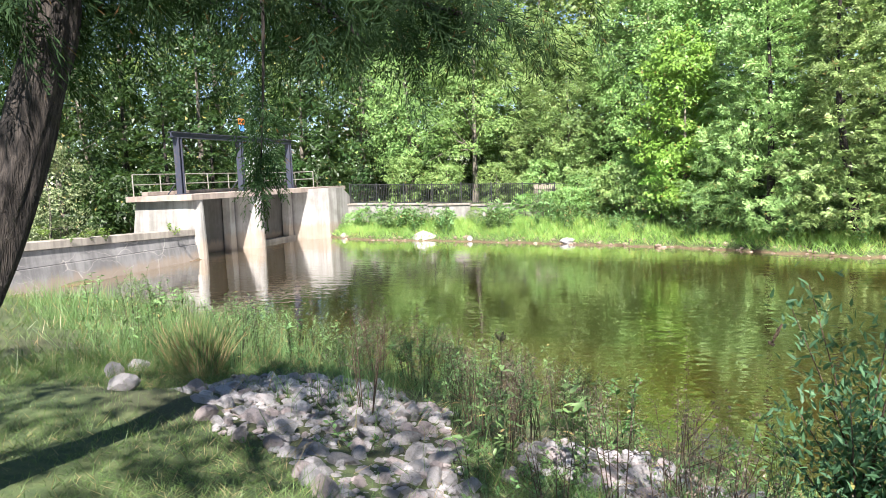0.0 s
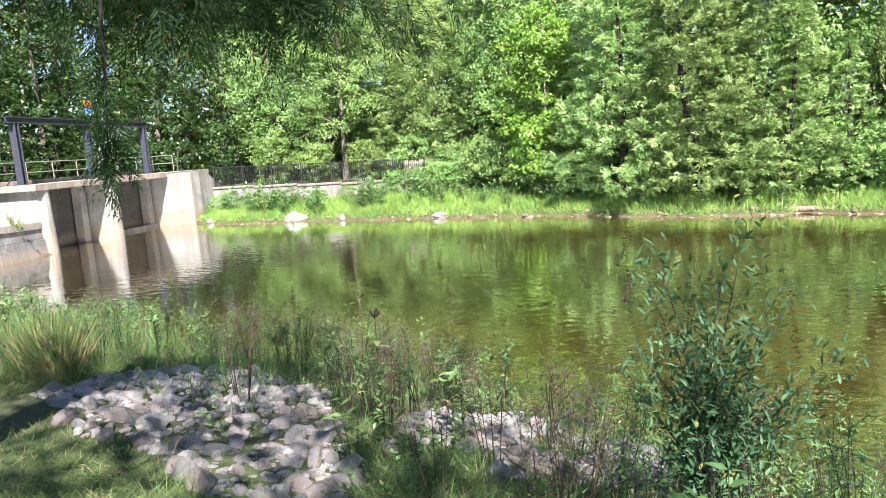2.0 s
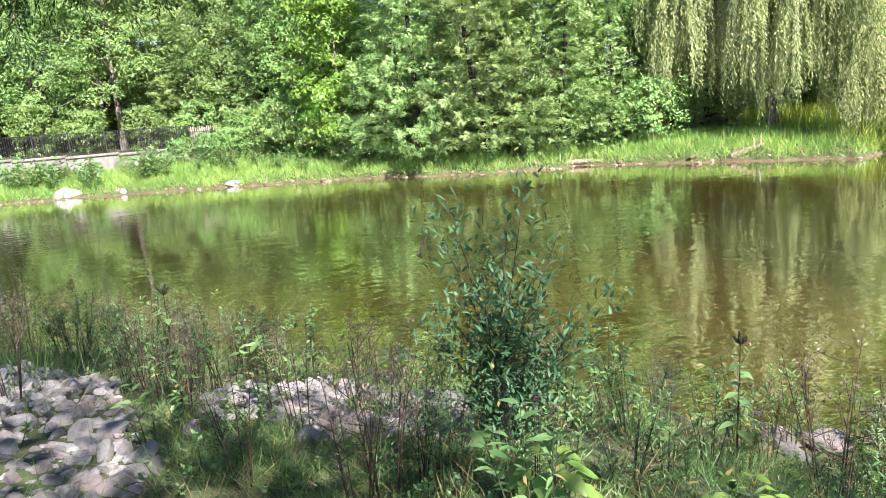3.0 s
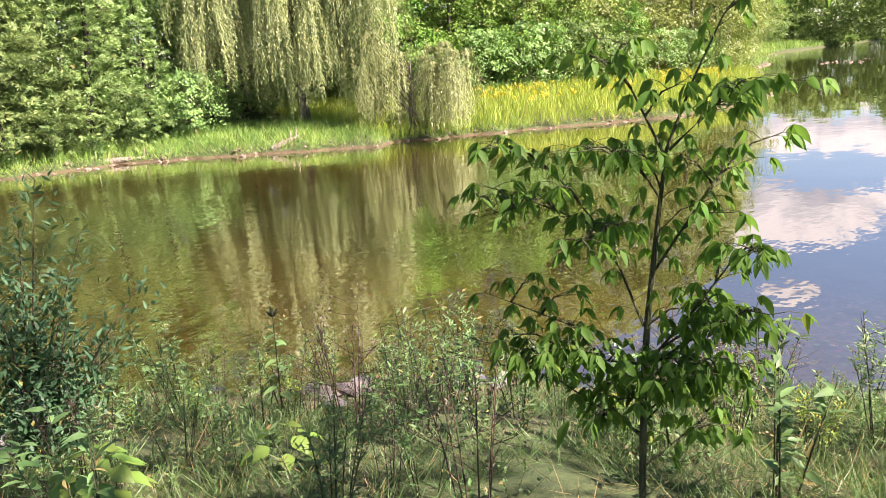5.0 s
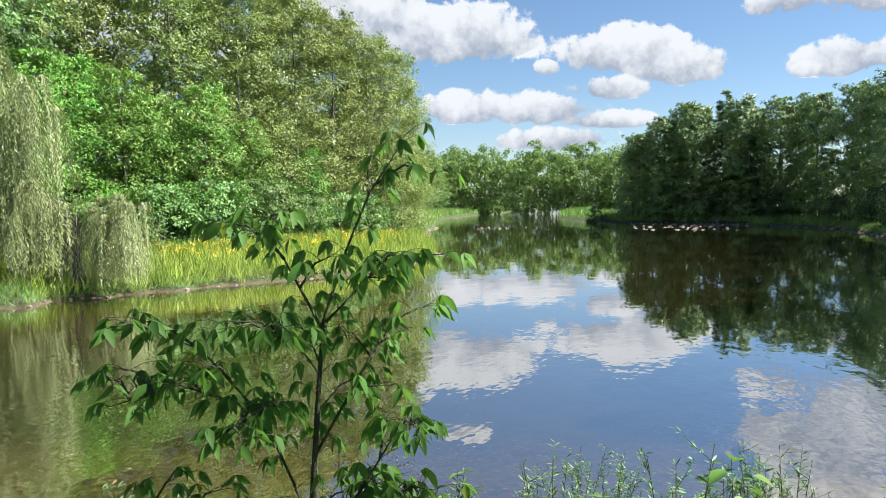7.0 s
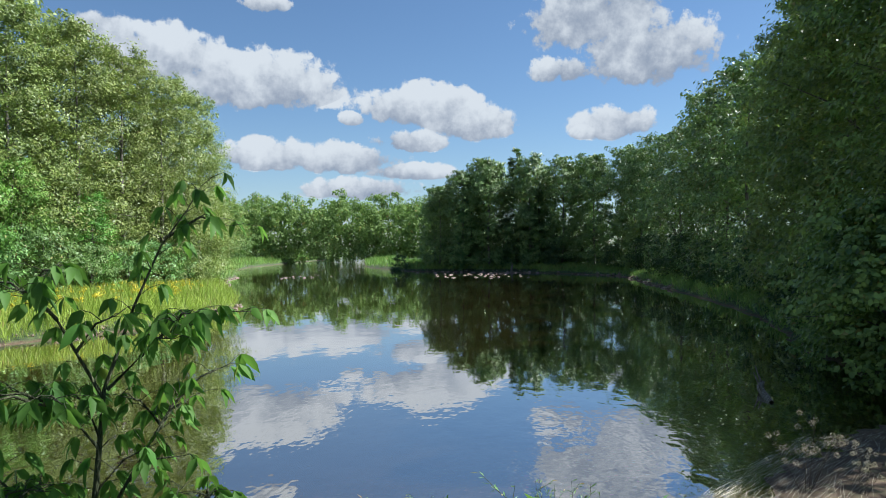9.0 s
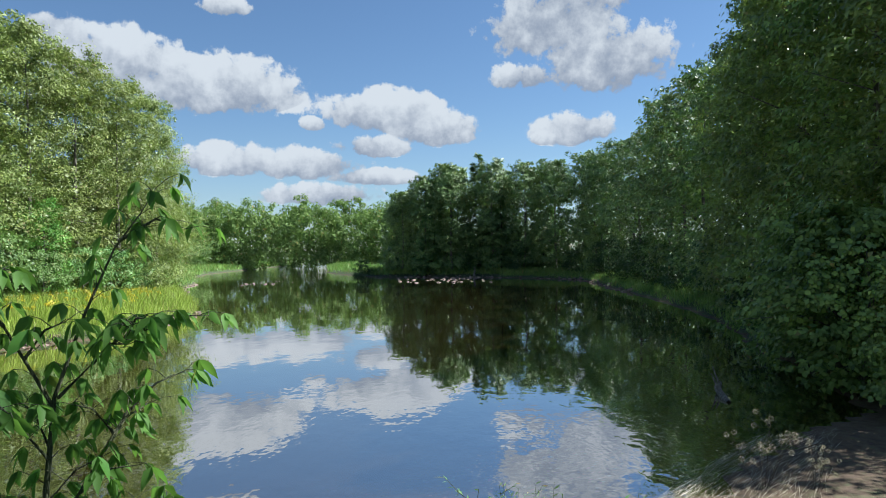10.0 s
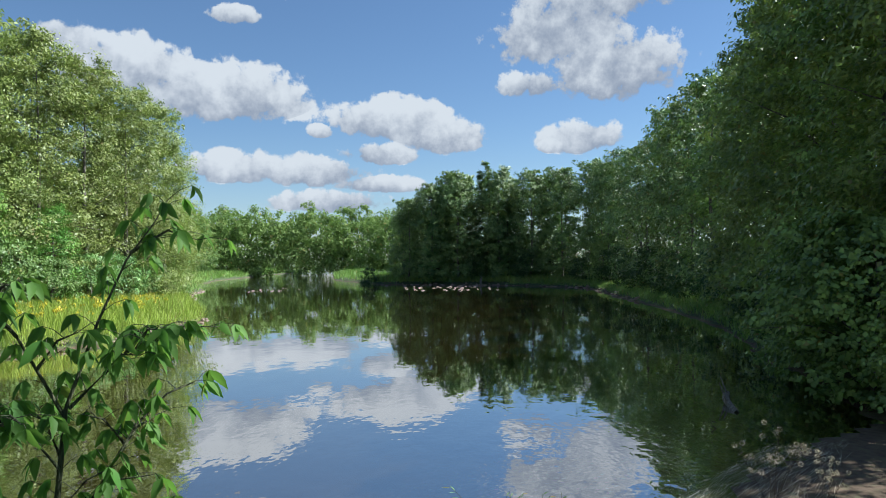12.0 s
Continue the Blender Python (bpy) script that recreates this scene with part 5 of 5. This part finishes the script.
    for b, pts in enumerate(branches + [stem[3:]]):
        if b < len(branches):
            link("branch", Tubes().add(pts, np.linspace(0.006, 0.0013, len(pts)), 6).mesh("branch", TWIG), root)
        far = sum((Vector(p) - Vector(q)).length for p, q in zip(pts, pts[1:]))
        steps = max(6, round(far / 0.044))
        for k in range(1, steps + 1):
            p, way = along(pts, min(0.995, k / steps))
            a = k * 2.4 + b
            side = (Vector((math.cos(a), math.sin(a), 0.15)) + way * 0.5).normalized()
            q = p + side * (0.05 + 0.06 * rng.random())
            stalks.add([p, (p + q) / 2 + Vector((0, 0, 0.008)), q], [0.0016, 0.0013, 0.001], 4)
            for j in range(3):
                spread = (j - 1) * 0.95 + 0.3 * rng.normal()
                spots.append((q, Vector((side.x * math.cos(spread) - side.y * math.sin(spread), side.x * math.sin(spread) + side.y * math.cos(spread), -0.7 - 0.6 * rng.random()))))
    order = rng.permutation(len(spots))
    for k in order[:290]:
        q, way = spots[k]
        link("leaf", shapes[int(rng.integers(4))], root).matrix_basis = turned(q, way, (0.5 * rng.normal(), 0.5 * rng.normal(), 1), 0.8 + 0.5 * rng.random())
    rest = [spots[k] for k in order[290:]]
    if rest:
        me = leaf_mesh("foliage", LEAF["sapling"], [q for q, _ in rest], [v for _, v in rest], rng.normal(size=(len(rest), 3)) * 0.5 + np.array([0, 0, 1]), 0.072, 0.029, True)
        tagged(link("foliage", me, root), kind="stuff")
    tagged(link("petiole", stalks.mesh("petiole", TWIG), root), kind="stuff")
    return root


sapling()


def willow_shrub():
    root = tagged(new("willow_shrub"), "blue-green willow shrub with slim dark stems on the bank", "shrub")
    bx, by = 1.1, 4.45
    bz = on_ground(bx, by)
    tips = [(0.72, 4.6, 2.72), (0.83, 4.7, 2.85), (1.36, 4.5, 2.98), (1.2, 4.45, 2.7), (1.55, 4.42, 2.62), (1.8, 4.35, 2.15), (1.12, 4.6, 2.4), (0.7, 4.4, 2.2), (1.45, 4.7, 2.3), (1.68, 4.15, 1.95), (0.95, 4.2, 2.3), (0.6, 4.75, 1.95), (1.3, 4.15, 2.2)]
    shapes = [leaf_shape("leaf", LEAF["shrub"], ln, wd) for ln, wd in ((0.085, 0.024), (0.07, 0.022), (0.1, 0.027))]
    pos, ways = [], []
    count = 0
    for b, tip in enumerate(tips):
        t = Vector(tip)
        start = Vector((bx + 0.06 * math.cos(b), by + 0.06 * math.sin(b), bz - 0.05))
        mid = start.lerp(t, 0.5) + Vector((start.x - t.x, start.y - t.y, 0)) * 0.18
        pts = [start, start.lerp(mid, 0.5), mid, mid.lerp(t, 0.5) + Vector((0, 0, 0.02)), t]
        link("stem", Tubes().add(pts, [0.011, 0.009, 0.007, 0.0045, 0.002], 6, 0.1).mesh("stem", STALK), root)
        steps = 40
        for k in range(4, steps + 1):
            p, way = along(pts, min(0.995, k / steps))
            a = 2.4 * k + b
            out = (Vector((math.cos(a), math.sin(a), 0.35)) + way * 0.8).normalized()
            if k > 26 and k % 2 == 0 and count < 110:
                leaf = link("leaf", shapes[int(rng.integers(3))], root)
                leaf.matrix_basis = turned(p, out, (rng.normal() * 0.4, rng.normal() * 0.4, 1), 0.8 + 0.5 * rng.random())
                count += 1
            else:
                for _ in range(10):
                    pos.append(p + Vector(rng.normal(size=3) * 0.1))
                    ways.append(out + Vector(rng.normal(size=3) * 0.5))
    m = len(pos)
    me = leaf_mesh("small_leaves", LEAF["shrub"], pos, ways, rng.normal(size=(m, 3)) * 0.5 + np.array([0, 0, 1]), 0.075, 0.022, True)
    tagged(link("small_leaves", me, root), kind="stuff")
    # a withered curl of leaves on the outermost twig
    bm = bmesh.new()
    for k in range(5):
        box((0.012, 0.02, 0.045), (0.66 - 0.012 * k, 4.62, 2.60 - 0.026 * k), 0.004, bm=bm, turn=Euler((0.3 * k, 0.5 - 0.3 * k, k)).to_matrix())
    part("withered_leaf", bm, STALK, root, "curled dead brown leaf")


willow_shrub()


# ---------------------------------------------------------------- weeds
def weed(name, label, mat, height, stems, leaf, width, per, spread, fine=True, stalkmat=TWIG, tops=0, topmat=None, branchy=0.0):
    """A clump of leafy stalks."""
    root = tagged(new(name), label, "plant")
    p_all, a_all, n_all, heads = [], [], [], []
    for s in range(stems):
        tubes = Tubes()
        a = rng.random() * 6.28
        lean = spread * (0.3 + rng.random())
        h = height * (0.7 + 0.4 * rng.random())
        start = Vector((0.04 * math.cos(a), 0.04 * math.sin(a), -0.05))
        tip = Vector((lean * math.cos(a), lean * math.sin(a), h))
        pts = [start, start.lerp(tip, 0.5) + Vector((0, 0, 0.06 * h)), tip]
        lines = [pts]
        if branchy:
            for k in range(int(branchy)):
                p, way = along(pts, 0.4 + 0.55 * rng.random())
                q = p + Vector((rng.normal() * 0.12, rng.normal() * 0.12, 0.1 + 0.1 * rng.random())) * height
                lines.append([p, p.lerp(q, 0.5) + Vector((0, 0, -0.01)), q])
        for j, ln in enumerate(lines):
            r = (0.0045 if j == 0 else 0.0022) * (0.7 + height * 0.4)
            tubes.add(ln, [r, r * 0.75, r * 0.35], 5)
            heads.append(ln[-1])
            for k in range(per if j == 0 else per // 3):
                p, way = along(ln, 0.12 + 0.87 * rng.random() ** 0.8)
                b = rng.random() * 6.28
                p_all.append(p)
                a_all.append(Vector((math.cos(b), math.sin(b), 0.25 + 0.4 * rng.normal())) + way * 0.3)
                n_all.append((0.4 * rng.normal(), 0.4 * rng.normal(), 1.0))
        link("stem", tubes.mesh("stem", stalkmat), root)
    if p_all:
        s = 0.6 + 0.7 * rng.random(len(p_all))
        tagged(link("foliage", leaf_mesh("foliage", LEAF[mat], p_all, a_all, n_all, leaf * s, width * s, fine and leaf > 0.06), root), kind="stuff")
    if tops:
        c = np.repeat(np.array(heads), tops, 0)
        out = ball(len(c))
        tagged(link("bloom", leaf_mesh("bloom", LEAF[topmat], c + out * 0.03, out, rng.normal(size=c.shape), 0.018, 0.009), root), kind="stuff")
    return root


def weeds_at(proto, group, count, x0, x1, y0, y1, lo, hi, s0=0.7, s1=1.2, keep=None):
    spots = land_points(count * 4, x0, x1, y0, y1, lo, hi)
    if keep:
        spots = np.array([q for q in spots if keep(*q)])
    plant_all(proto, [(x, y, rng.random() * 360, s0 + (s1 - s0) * rng.random(), 1.0, 0.02) for x, y in spots[:count]], group)


def off_stones(x, y):
    """Away from the bare stones and from where the camera stands."""
    return y > -1.5 and not (stone_strip(x, y) and rng.random() < (0.95 if x < -1.3 else 0.6)) and math.hypot(x - 0.4, y + 0.3) > 2.2


weeds_at(weed("leafy_weed", "green leafy weed on the near bank", "weed", 0.62, 5, 0.085, 0.026, 16, 0.16), "leafy weeds", 52, -11, 8.6, -2, 15, 0.3, 4.6, keep=off_stones)
weeds_at(weed("bushy_weed", "bushy fine-leaved weed on the near bank", "weed", 0.75, 6, 0.045, 0.011, 34, 0.2, branchy=3), "bushy weeds", 66, -9, 8.8, -3, 14, 0.2, 4.4, keep=off_stones)
weeds_at(weed("tall_weed", "tall slender weed with narrow leaves", "weed", 0.95, 4, 0.095, 0.02, 22, 0.12, branchy=1), "tall weeds", 24, -6, 7.5, 0, 12, 0.3, 4.2, keep=off_stones)
weeds_at(weed("dead_weed", "dry brown branching weed stalks", "dry", 0.8, 6, 0.03, 0.007, 8, 0.2, False, STALK, 10, "dry", 5), "dead weeds", 46, -5, 6.5, 1, 11, 0.3, 4.6, keep=off_stones)
weeds_at(weed("flowering_weed", "yellow-flowered weed at the water's edge", "bright", 0.5, 6, 0.05, 0.016, 20, 0.16, True, TWIG, 5, "gold", 2), "flowering weeds", 16, -4, 9.0, -3, 11, 0.2, 3.2, keep=off_stones)
weeds_at(weed("ground_creeper", "low leafy creeper in the bank grass", "weed", 0.2, 6, 0.042, 0.022, 18, 0.3), "ground creepers", 115, -4, 7.5, -1.5, 9, 0.8, 5.4, 0.7, 1.5, keep=off_stones)
weeds_at(weed("edge_weed", "fine-leaved green weed at the water's edge", "weed", 0.5, 6, 0.04, 0.012, 40, 0.22, branchy=3), "edge weeds", 64, 3.4, 9.2, -1.5, 4.5, 0.05, 3.2, 0.4, 0.85, keep=off_stones)
weeds_at(weed("shore_weed", "tall leafy weed at the dam end of the bank", "weed", 0.95, 5, 0.055, 0.016, 24, 0.2, branchy=3), "shore weeds", 40, -12, -1.5, 6.0, 15.5, 0.2, 3.4, 0.6, 1.1, keep=off_stones)
weeds_at(weed("bank_weed", "bushy yellow-green weed on the far bank", "weed", 0.85, 7, 0.15, 0.055, 26, 0.5, False), "bank weeds", 120, -20, 12, 26, 42, 0.5, 5.5, 0.6, 1.5)


def milkweed(x, y, height):
    root = tagged(new("milkweed"), "milkweed stalk with broad leaves and seed pods", "plant")
    z0 = on_ground(x, y)
    stem = [(x, y, z0 - 0.05), (x + 0.02, y + 0.01, z0 + height * 0.5), (x + 0.03, y, z0 + height)]
    link("stem", Tubes().add(stem, [0.008, 0.007, 0.004], 7).mesh("stem", TWIG), root)
    shape = leaf_shape("leaf", LEAF["weed"], 0.165, 0.072, 0.3)
    for k in range(12):
        p, _ = along(stem, 0.3 + 0.055 * k)
        a = k * 1.6 + (k % 2) * 3.14
        link("leaf", shape, root).matrix_basis = turned(p, (math.cos(a), math.sin(a), 0.1), (0, 0, 1), 1.1 - 0.04 * k)
    for k in range(5):
        a = k * 1.3
        top = Vector(stem[-1])
        tip = top + Vector((0.05 * math.cos(a), 0.05 * math.sin(a), 0.06 + 0.02 * (k % 2)))
        link("seed_pod", Tubes().add([top, top.lerp(tip, 0.35), top.lerp(tip, 0.7), tip], [0.003, 0.014, 0.012, 0.002], 8).mesh("seed_pod", TWIG), root)


milkweed(2.75, 4.3, 1.0)
milkweed(-1.32, 5.5, 0.95)


def young_maple(x, y, height, count):
    root = tagged(new("maple_seedling"), "light green broad-leaved seedling in the grass", "plant")
    z0 = on_ground(x, y)
    link("stem", Tubes().add([(x, y, z0 - 0.05), (x + 0.02, y, z0 + height * 0.6), (x + 0.02, y + 0.02, z0 + height)], [0.006, 0.005, 0.002], 6).mesh("stem", TWIG), root)
    shape = leaf_shape("leaf", LEAF["bright"], 0.13, 0.09, 0.25)
    for k in range(count):
        a, r = k * 2.4, 0.05 + 0.16 * math.sqrt(k / count)
        p = (x + r * math.cos(a) * 0.8, y + r * math.sin(a) * 0.8, z0 + height * (1 - 0.55 * k / count))
        link("leaf", shape, root).matrix_basis = turned(p, (math.cos(a), math.sin(a), -0.25), (0.2 * rng.normal(), 0.2 * rng.normal(), 1), 0.8 + 0.5 * rng.random())


young_maple(1.02, 3.2, 0.42, 30)
young_maple(2.05, 3.05, 0.3, 12)
young_maple(4.4, -0.62, 0.98, 14)
young_maple(9.5, -4.95, 0.22, 16)


def reed_clump(x, y):
    root = tagged(new("reed_clump"), "clump of reeds with dry straw at its foot", "plant")
    z0 = on_ground(x, y)
    for name, mat, m, h, wd, sp in (("green_blade", "reed", 260, 0.75, 0.014, 0.34), ("dry_straw", "straw", 320, 0.45, 0.012, 0.3)):
        a, r = rng.random(m) * 6.28, rng.random(m) * 0.16
        base = np.column_stack([x + r * np.cos(a), y + r * np.sin(a), np.full(m, z0 - 0.03)])
        ax = np.column_stack([sp * rng.normal(size=m), sp * rng.normal(size=m), np.ones(m)])
        tagged(link(name, leaf_mesh(name, LEAF[mat], base, ax, rng.normal(size=(m, 3)), h * (0.5 + 0.6 * rng.random(m)), wd), root), kind="stuff")


reed_clump(-5.3, 6.9)
reed_clump(-5.75, 7.2)
reed_clump(-5.0, 6.6)

# ---------------------------------------------------------------- stones
def stone_mesh(seed, flat):
    """A broken stone: a ball struck to facets, with chipped, uneven edges."""
    r = np.random.default_rng(100 + seed)
    bm = bmesh.new()
    bmesh.ops.create_icosphere(bm, subdivisions=2, radius=0.5)
    cuts = [(Vector(unit(r.normal(size=3))), 0.27 + 0.16 * r.random()) for _ in range(9)]
    long = 0.95 + 0.4 * r.random()
    for v in bm.verts:
        q = v.co * (1 + 0.2 * noise.noise(v.co * 1.9 + Vector((seed * 7.1, 0, 0))))
        for axis, far in cuts:
            d = q.dot(axis) - far
            if d > 0:
                q -= axis * d
        q *= 1 + 0.09 * noise.noise(v.co * 5 + Vector((0, seed * 3.3, 0))) + 0.05 * noise.noise(v.co * 13 + Vector((0, seed * 1.3, 0)))
        v.co = Vector((q.x * 1.25 * long, q.y * 1.05, q.z * 1.15 * flat))
    me = bpy.data.meshes.new("stone")
    bm.to_mesh(me)
    bm.free()
    return me


STONES = [stone_mesh(k, 0.6 + 0.12 * (k % 4)) for k in range(14)]


def put_stone(x, y, size, mat, label, group, lift=0.12, z=None):
    base = on_ground(x, y) if z is None else z
    ob = tagged(link("stone", STONES[int(rng.integers(14))] if mat is ROCK else STONES[int(rng.integers(14))].copy(), None, mat), label, "stone", group)
    ob.matrix_basis = pose(x, y, base + lift * size, 25 * rng.normal(), 25 * rng.normal(), rng.random() * 360) @ Matrix.Diagonal((size, size, size, 1))
    return ob


placed = []
tries = 0
while len(placed) < 460 and tries < 30000:
    tries += 1
    x, y = -5 + 6.2 * rng.random(), 3.4 + 5 * rng.random()
    if not stone_strip(x, y):
        continue
    size = 0.075 + 0.135 * rng.random() ** 1.6
    if any((x - a) ** 2 + (y - b) ** 2 < (0.4 * (size + c)) ** 2 for a, b, c in placed):
        continue
    placed.append((x, y, size))
placed.sort(key=lambda q: math.hypot(q[0], q[1]))
for x, y, size in placed[:270]:
    put_stone(x, y, size, ROCK, "pale grey limestone in the stony bank", "bank stones")
verts, faces = [], []
for x, y, size in placed[270:]:
    shape = STONES[int(rng.integers(14))]
    m = pose(x, y, on_ground(x, y) + 0.12 * size, 25 * rng.normal(), 25 * rng.normal(), rng.random() * 360)
    first = len(verts)
    verts += [m @ (v.co * size) for v in shape.vertices]
    faces += [tuple(first + k for k in f.vertices) for f in shape.polygons]
tagged(link("stone_spread", mesh_of("stone_spread", verts, faces, ROCK)), "pale grey limestones spread down the bank", "stones", kind="stuff")
for x, y, size in ((-5.0, 5.35, 0.3), (-4.45, 5.75, 0.18), (-5.6, 5.9, 0.2), (-5.9, 6.6, 0.2)):
    put_stone(x, y, size, ROCK, "upright pale stone at the lawn's edge", "bank stones", 0.25)
for x, y, size in ((4.0, 5.6, 0.42), (4.25, 5.25, 0.4), (4.5, 5.5, 0.34), (3.85, 5.2, 0.3), (5.2, 4.6, 0.45), (5.5, 4.3, 0.3)):
    slab = put_stone(x, y, size, ROCK, "flat pale stone at the water's edge", "edge stones", 0.1)
    slab.matrix_basis = pose(x, y, max(on_ground(x, y), -0.02) + 0.03, 0, 4, 70 * x) @ Matrix.Diagonal((size, size * 0.8, size * 0.35, 1))


def pebble_mesh():
    bm = bmesh.new()
    bmesh.ops.create_icosphere(bm, subdivisions=1, radius=0.5)
    for v in bm.verts:
        v.co = v.co * (1 + 0.35 * noise.noise(v.co * 3.1)) * 0.95
        v.co.z *= 0.6
    me = bpy.data.meshes.new("pebble")
    bm.to_mesh(me)
    bm.free()
    return me


def gravel(name, label, mat, spots, sizes, zlift):
    """Many small stones in one mesh."""
    src = pebble_mesh()
    co = np.array([v.co[:] for v in src.vertices])
    polys = np.array([p.vertices[:] for p in src.polygons])
    verts, faces = [], []
    zs = ground_height(spots[:, 0], spots[:, 1])
    for k, ((x, y), s) in enumerate(zip(spots, sizes)):
        a = rng.random() * 6.28
        r = np.array([[math.cos(a), -math.sin(a), 0], [math.sin(a), math.cos(a), 0], [0, 0, 1]])
        verts.append(co * s * (0.7 + 0.6 * rng.random(3)) @ r.T + [x, y, max(zs[k], -0.08) + zlift * s])
        faces.append(polys + k * len(co))
    me = mesh_of(name, np.concatenate(verts).tolist(), np.concatenate(faces).tolist(), mat)
    tagged(link(name, me), label, "stones", kind="stuff")


spots = np.array([q for q in land_points(9000, -5.2, 1.6, 3.2, 9, 0.3, 7) if stone_strip(*q)])[:1500]
gravel("small_stones", "small broken stones between the larger ones", ROCK, spots, 0.04 + 0.07 * rng.random(len(spots)), 0.1)
spots = land_points(700, -21, 62, 14, 42, -0.3, 0.45)
gravel("far_shore_stones", "reddish stones along the far waterline", SHORE_ROCK, spots, 0.07 + 0.24 * rng.random(len(spots)) ** 2.5, 0.1)
spots = land_points(260, 60, 104, -15, 32, -0.6, 0.3)
gravel("upper_shore_stones", "stones along the upper waterline", SHORE_ROCK, spots, 0.2 + 0.4 * rng.random(len(spots)) ** 2, 0.1)
spots = np.array([(82 + 16 * rng.random(), 9.5 - 12 * rng.random() + 1.2 * rng.normal()) for _ in range(95)])
gravel("stone_bar", "bar of pale stones across the shallows", SHORE_ROCK, spots, 0.18 + 0.5 * rng.random(95) ** 2, 0.1)
spots = np.array([(78 + 14 * rng.random(), 22 + 4 * rng.random() + 0.6 * rng.normal()) for _ in range(60)])
gravel("inlet_stones", "stones in the inlet shallows", SHORE_ROCK, spots, 0.12 + 0.4 * rng.random(60) ** 2.2, 0.08)
for x, y, size in ((-13.2, 37.8, 1.15), (-19.2, 40.0, 0.6), (-10.2, 36.9, 0.5), (-4.6, 35.1, 0.7), (-3.6, 34.9, 0.5)):
    rock = put_stone(x, y, size, SHORE_ROCK, "pale boulder on the far waterline", "far boulders", 0.1)
    rock.matrix_basis = pose(x, y, 0.12, 0, 0, 40 * x) @ Matrix.Diagonal((size, size * 0.8, size * 0.75, 1))


def driftwood(pts, radii, label):
    root = tagged(new("driftwood"), label, "log")
    link("log", Tubes().add(pts, radii, 8, 0.4).mesh("log", DRIFT), root)
    for k in range(3):
        p, way = along(pts, 0.35 + 0.25 * k)
        link("snag", Tubes().add([p, p + Vector((0.15 * math.sin(k), 0.12, 0.25 + 0.1 * k))], [radii[0] * 0.4, 0.012], 5).mesh("snag", DRIFT), root)


driftwood([(15.2, 24.9, 0.15), (15.8, 24.6, 0.4), (16.3, 24.5, 0.55)], [0.16, 0.12, 0.05], "pale driftwood stump on the far shore")
driftwood([(9.6, 28.9, 0.12), (10.6, 28.5, 0.16), (11.6, 28.1, 0.1)], [0.12, 0.1, 0.05], "pale driftwood log on the far shore")
driftwood([(17.2, -6.6, -0.05), (18.2, -6.7, 0.12), (19.4, -7.2, 0.05)], [0.09, 0.08, 0.04], "half-sunk pale log by the shaded bank")
driftwood([(96.5, -1.6, 0.0), (97.6, -1.6, 0.5), (98.4, -1.8, 1.1)], [0.2, 0.15, 0.06], "bare snag at the head of the pond")


def wall_tuft(x, y, z, size):
    root = weed("wall_weed", "yellow-green weed rooted in the approach wall", "bright", 0.45, 12, 0.13, 0.05, 9, 0.4)
    root.matrix_basis = pose(x, y, z, 0, 20, 40 * y) @ Matrix.Diagonal((size, size, size, 1))


for x, y, z, size in ((-22.05, 22.6, 1.6, 0.9), (-22.0, 23.3, 1.55, 1.0), (-22.0, 21.5, 1.62, 0.6), (-22.0, 27.4, 1.38, 1.0), (-22.7, 21.0, 1.9, 0.9)):
    wall_tuft(x, y, z, size)


def lying_straw():
    """Pale straw blades, laid in curved rows for the streaks over the low corner and its shallows."""
    m = 800
    across, far = rng.random(m) ** 1.5, rng.random(m)
    bend = 0.9 * far * (1 - far)
    x = 10.4 + 3.9 * far + 0.35 * across - 0.4 * bend + 0.05 * rng.normal(size=m)
    y = -3.0 - 3.3 * far - 2.6 * across * (1 - 0.35 * far) + 0.7 * bend + 0.05 * rng.normal(size=m)
    turn = np.arctan2(3.3 - 0.9 * (1 - 2 * far), -3.9 + 0.5 * (1 - 2 * far)) + 0.14 * rng.normal(size=m)
    z = np.maximum(ground_height(x, y), 0.0) + 0.012 + 0.03 * rng.random(m)
    ax = np.column_stack([np.cos(turn), np.sin(turn), 0.02 * rng.normal(size=m)])
    me = leaf_mesh("lying_straw", LEAF["pale_straw"], np.column_stack([x, y, z]), ax, np.array([0, 0, 1.0]) + 0.3 * rng.normal(size=(m, 3)), 0.3 + 0.6 * rng.random(m), 0.005)
    tagged(link("lying_straw", me), "pale straw blades laid for the streaks on the shallow corner", "straw", kind="stuff")


lying_straw()
plant_all(weed("seeding_weed", "dry weed with pale fluffy seed heads", "dry", 1.0, 5, 0.05, 0.014, 14, 0.4, False, STALK, 70, "pale_straw", 4),
          [(11.2, -4.9, 0, 1.0, 1.0, 0.05), (11.0, -5.6, 90, 0.7, 1.0, 0.05)], "seeding weeds")
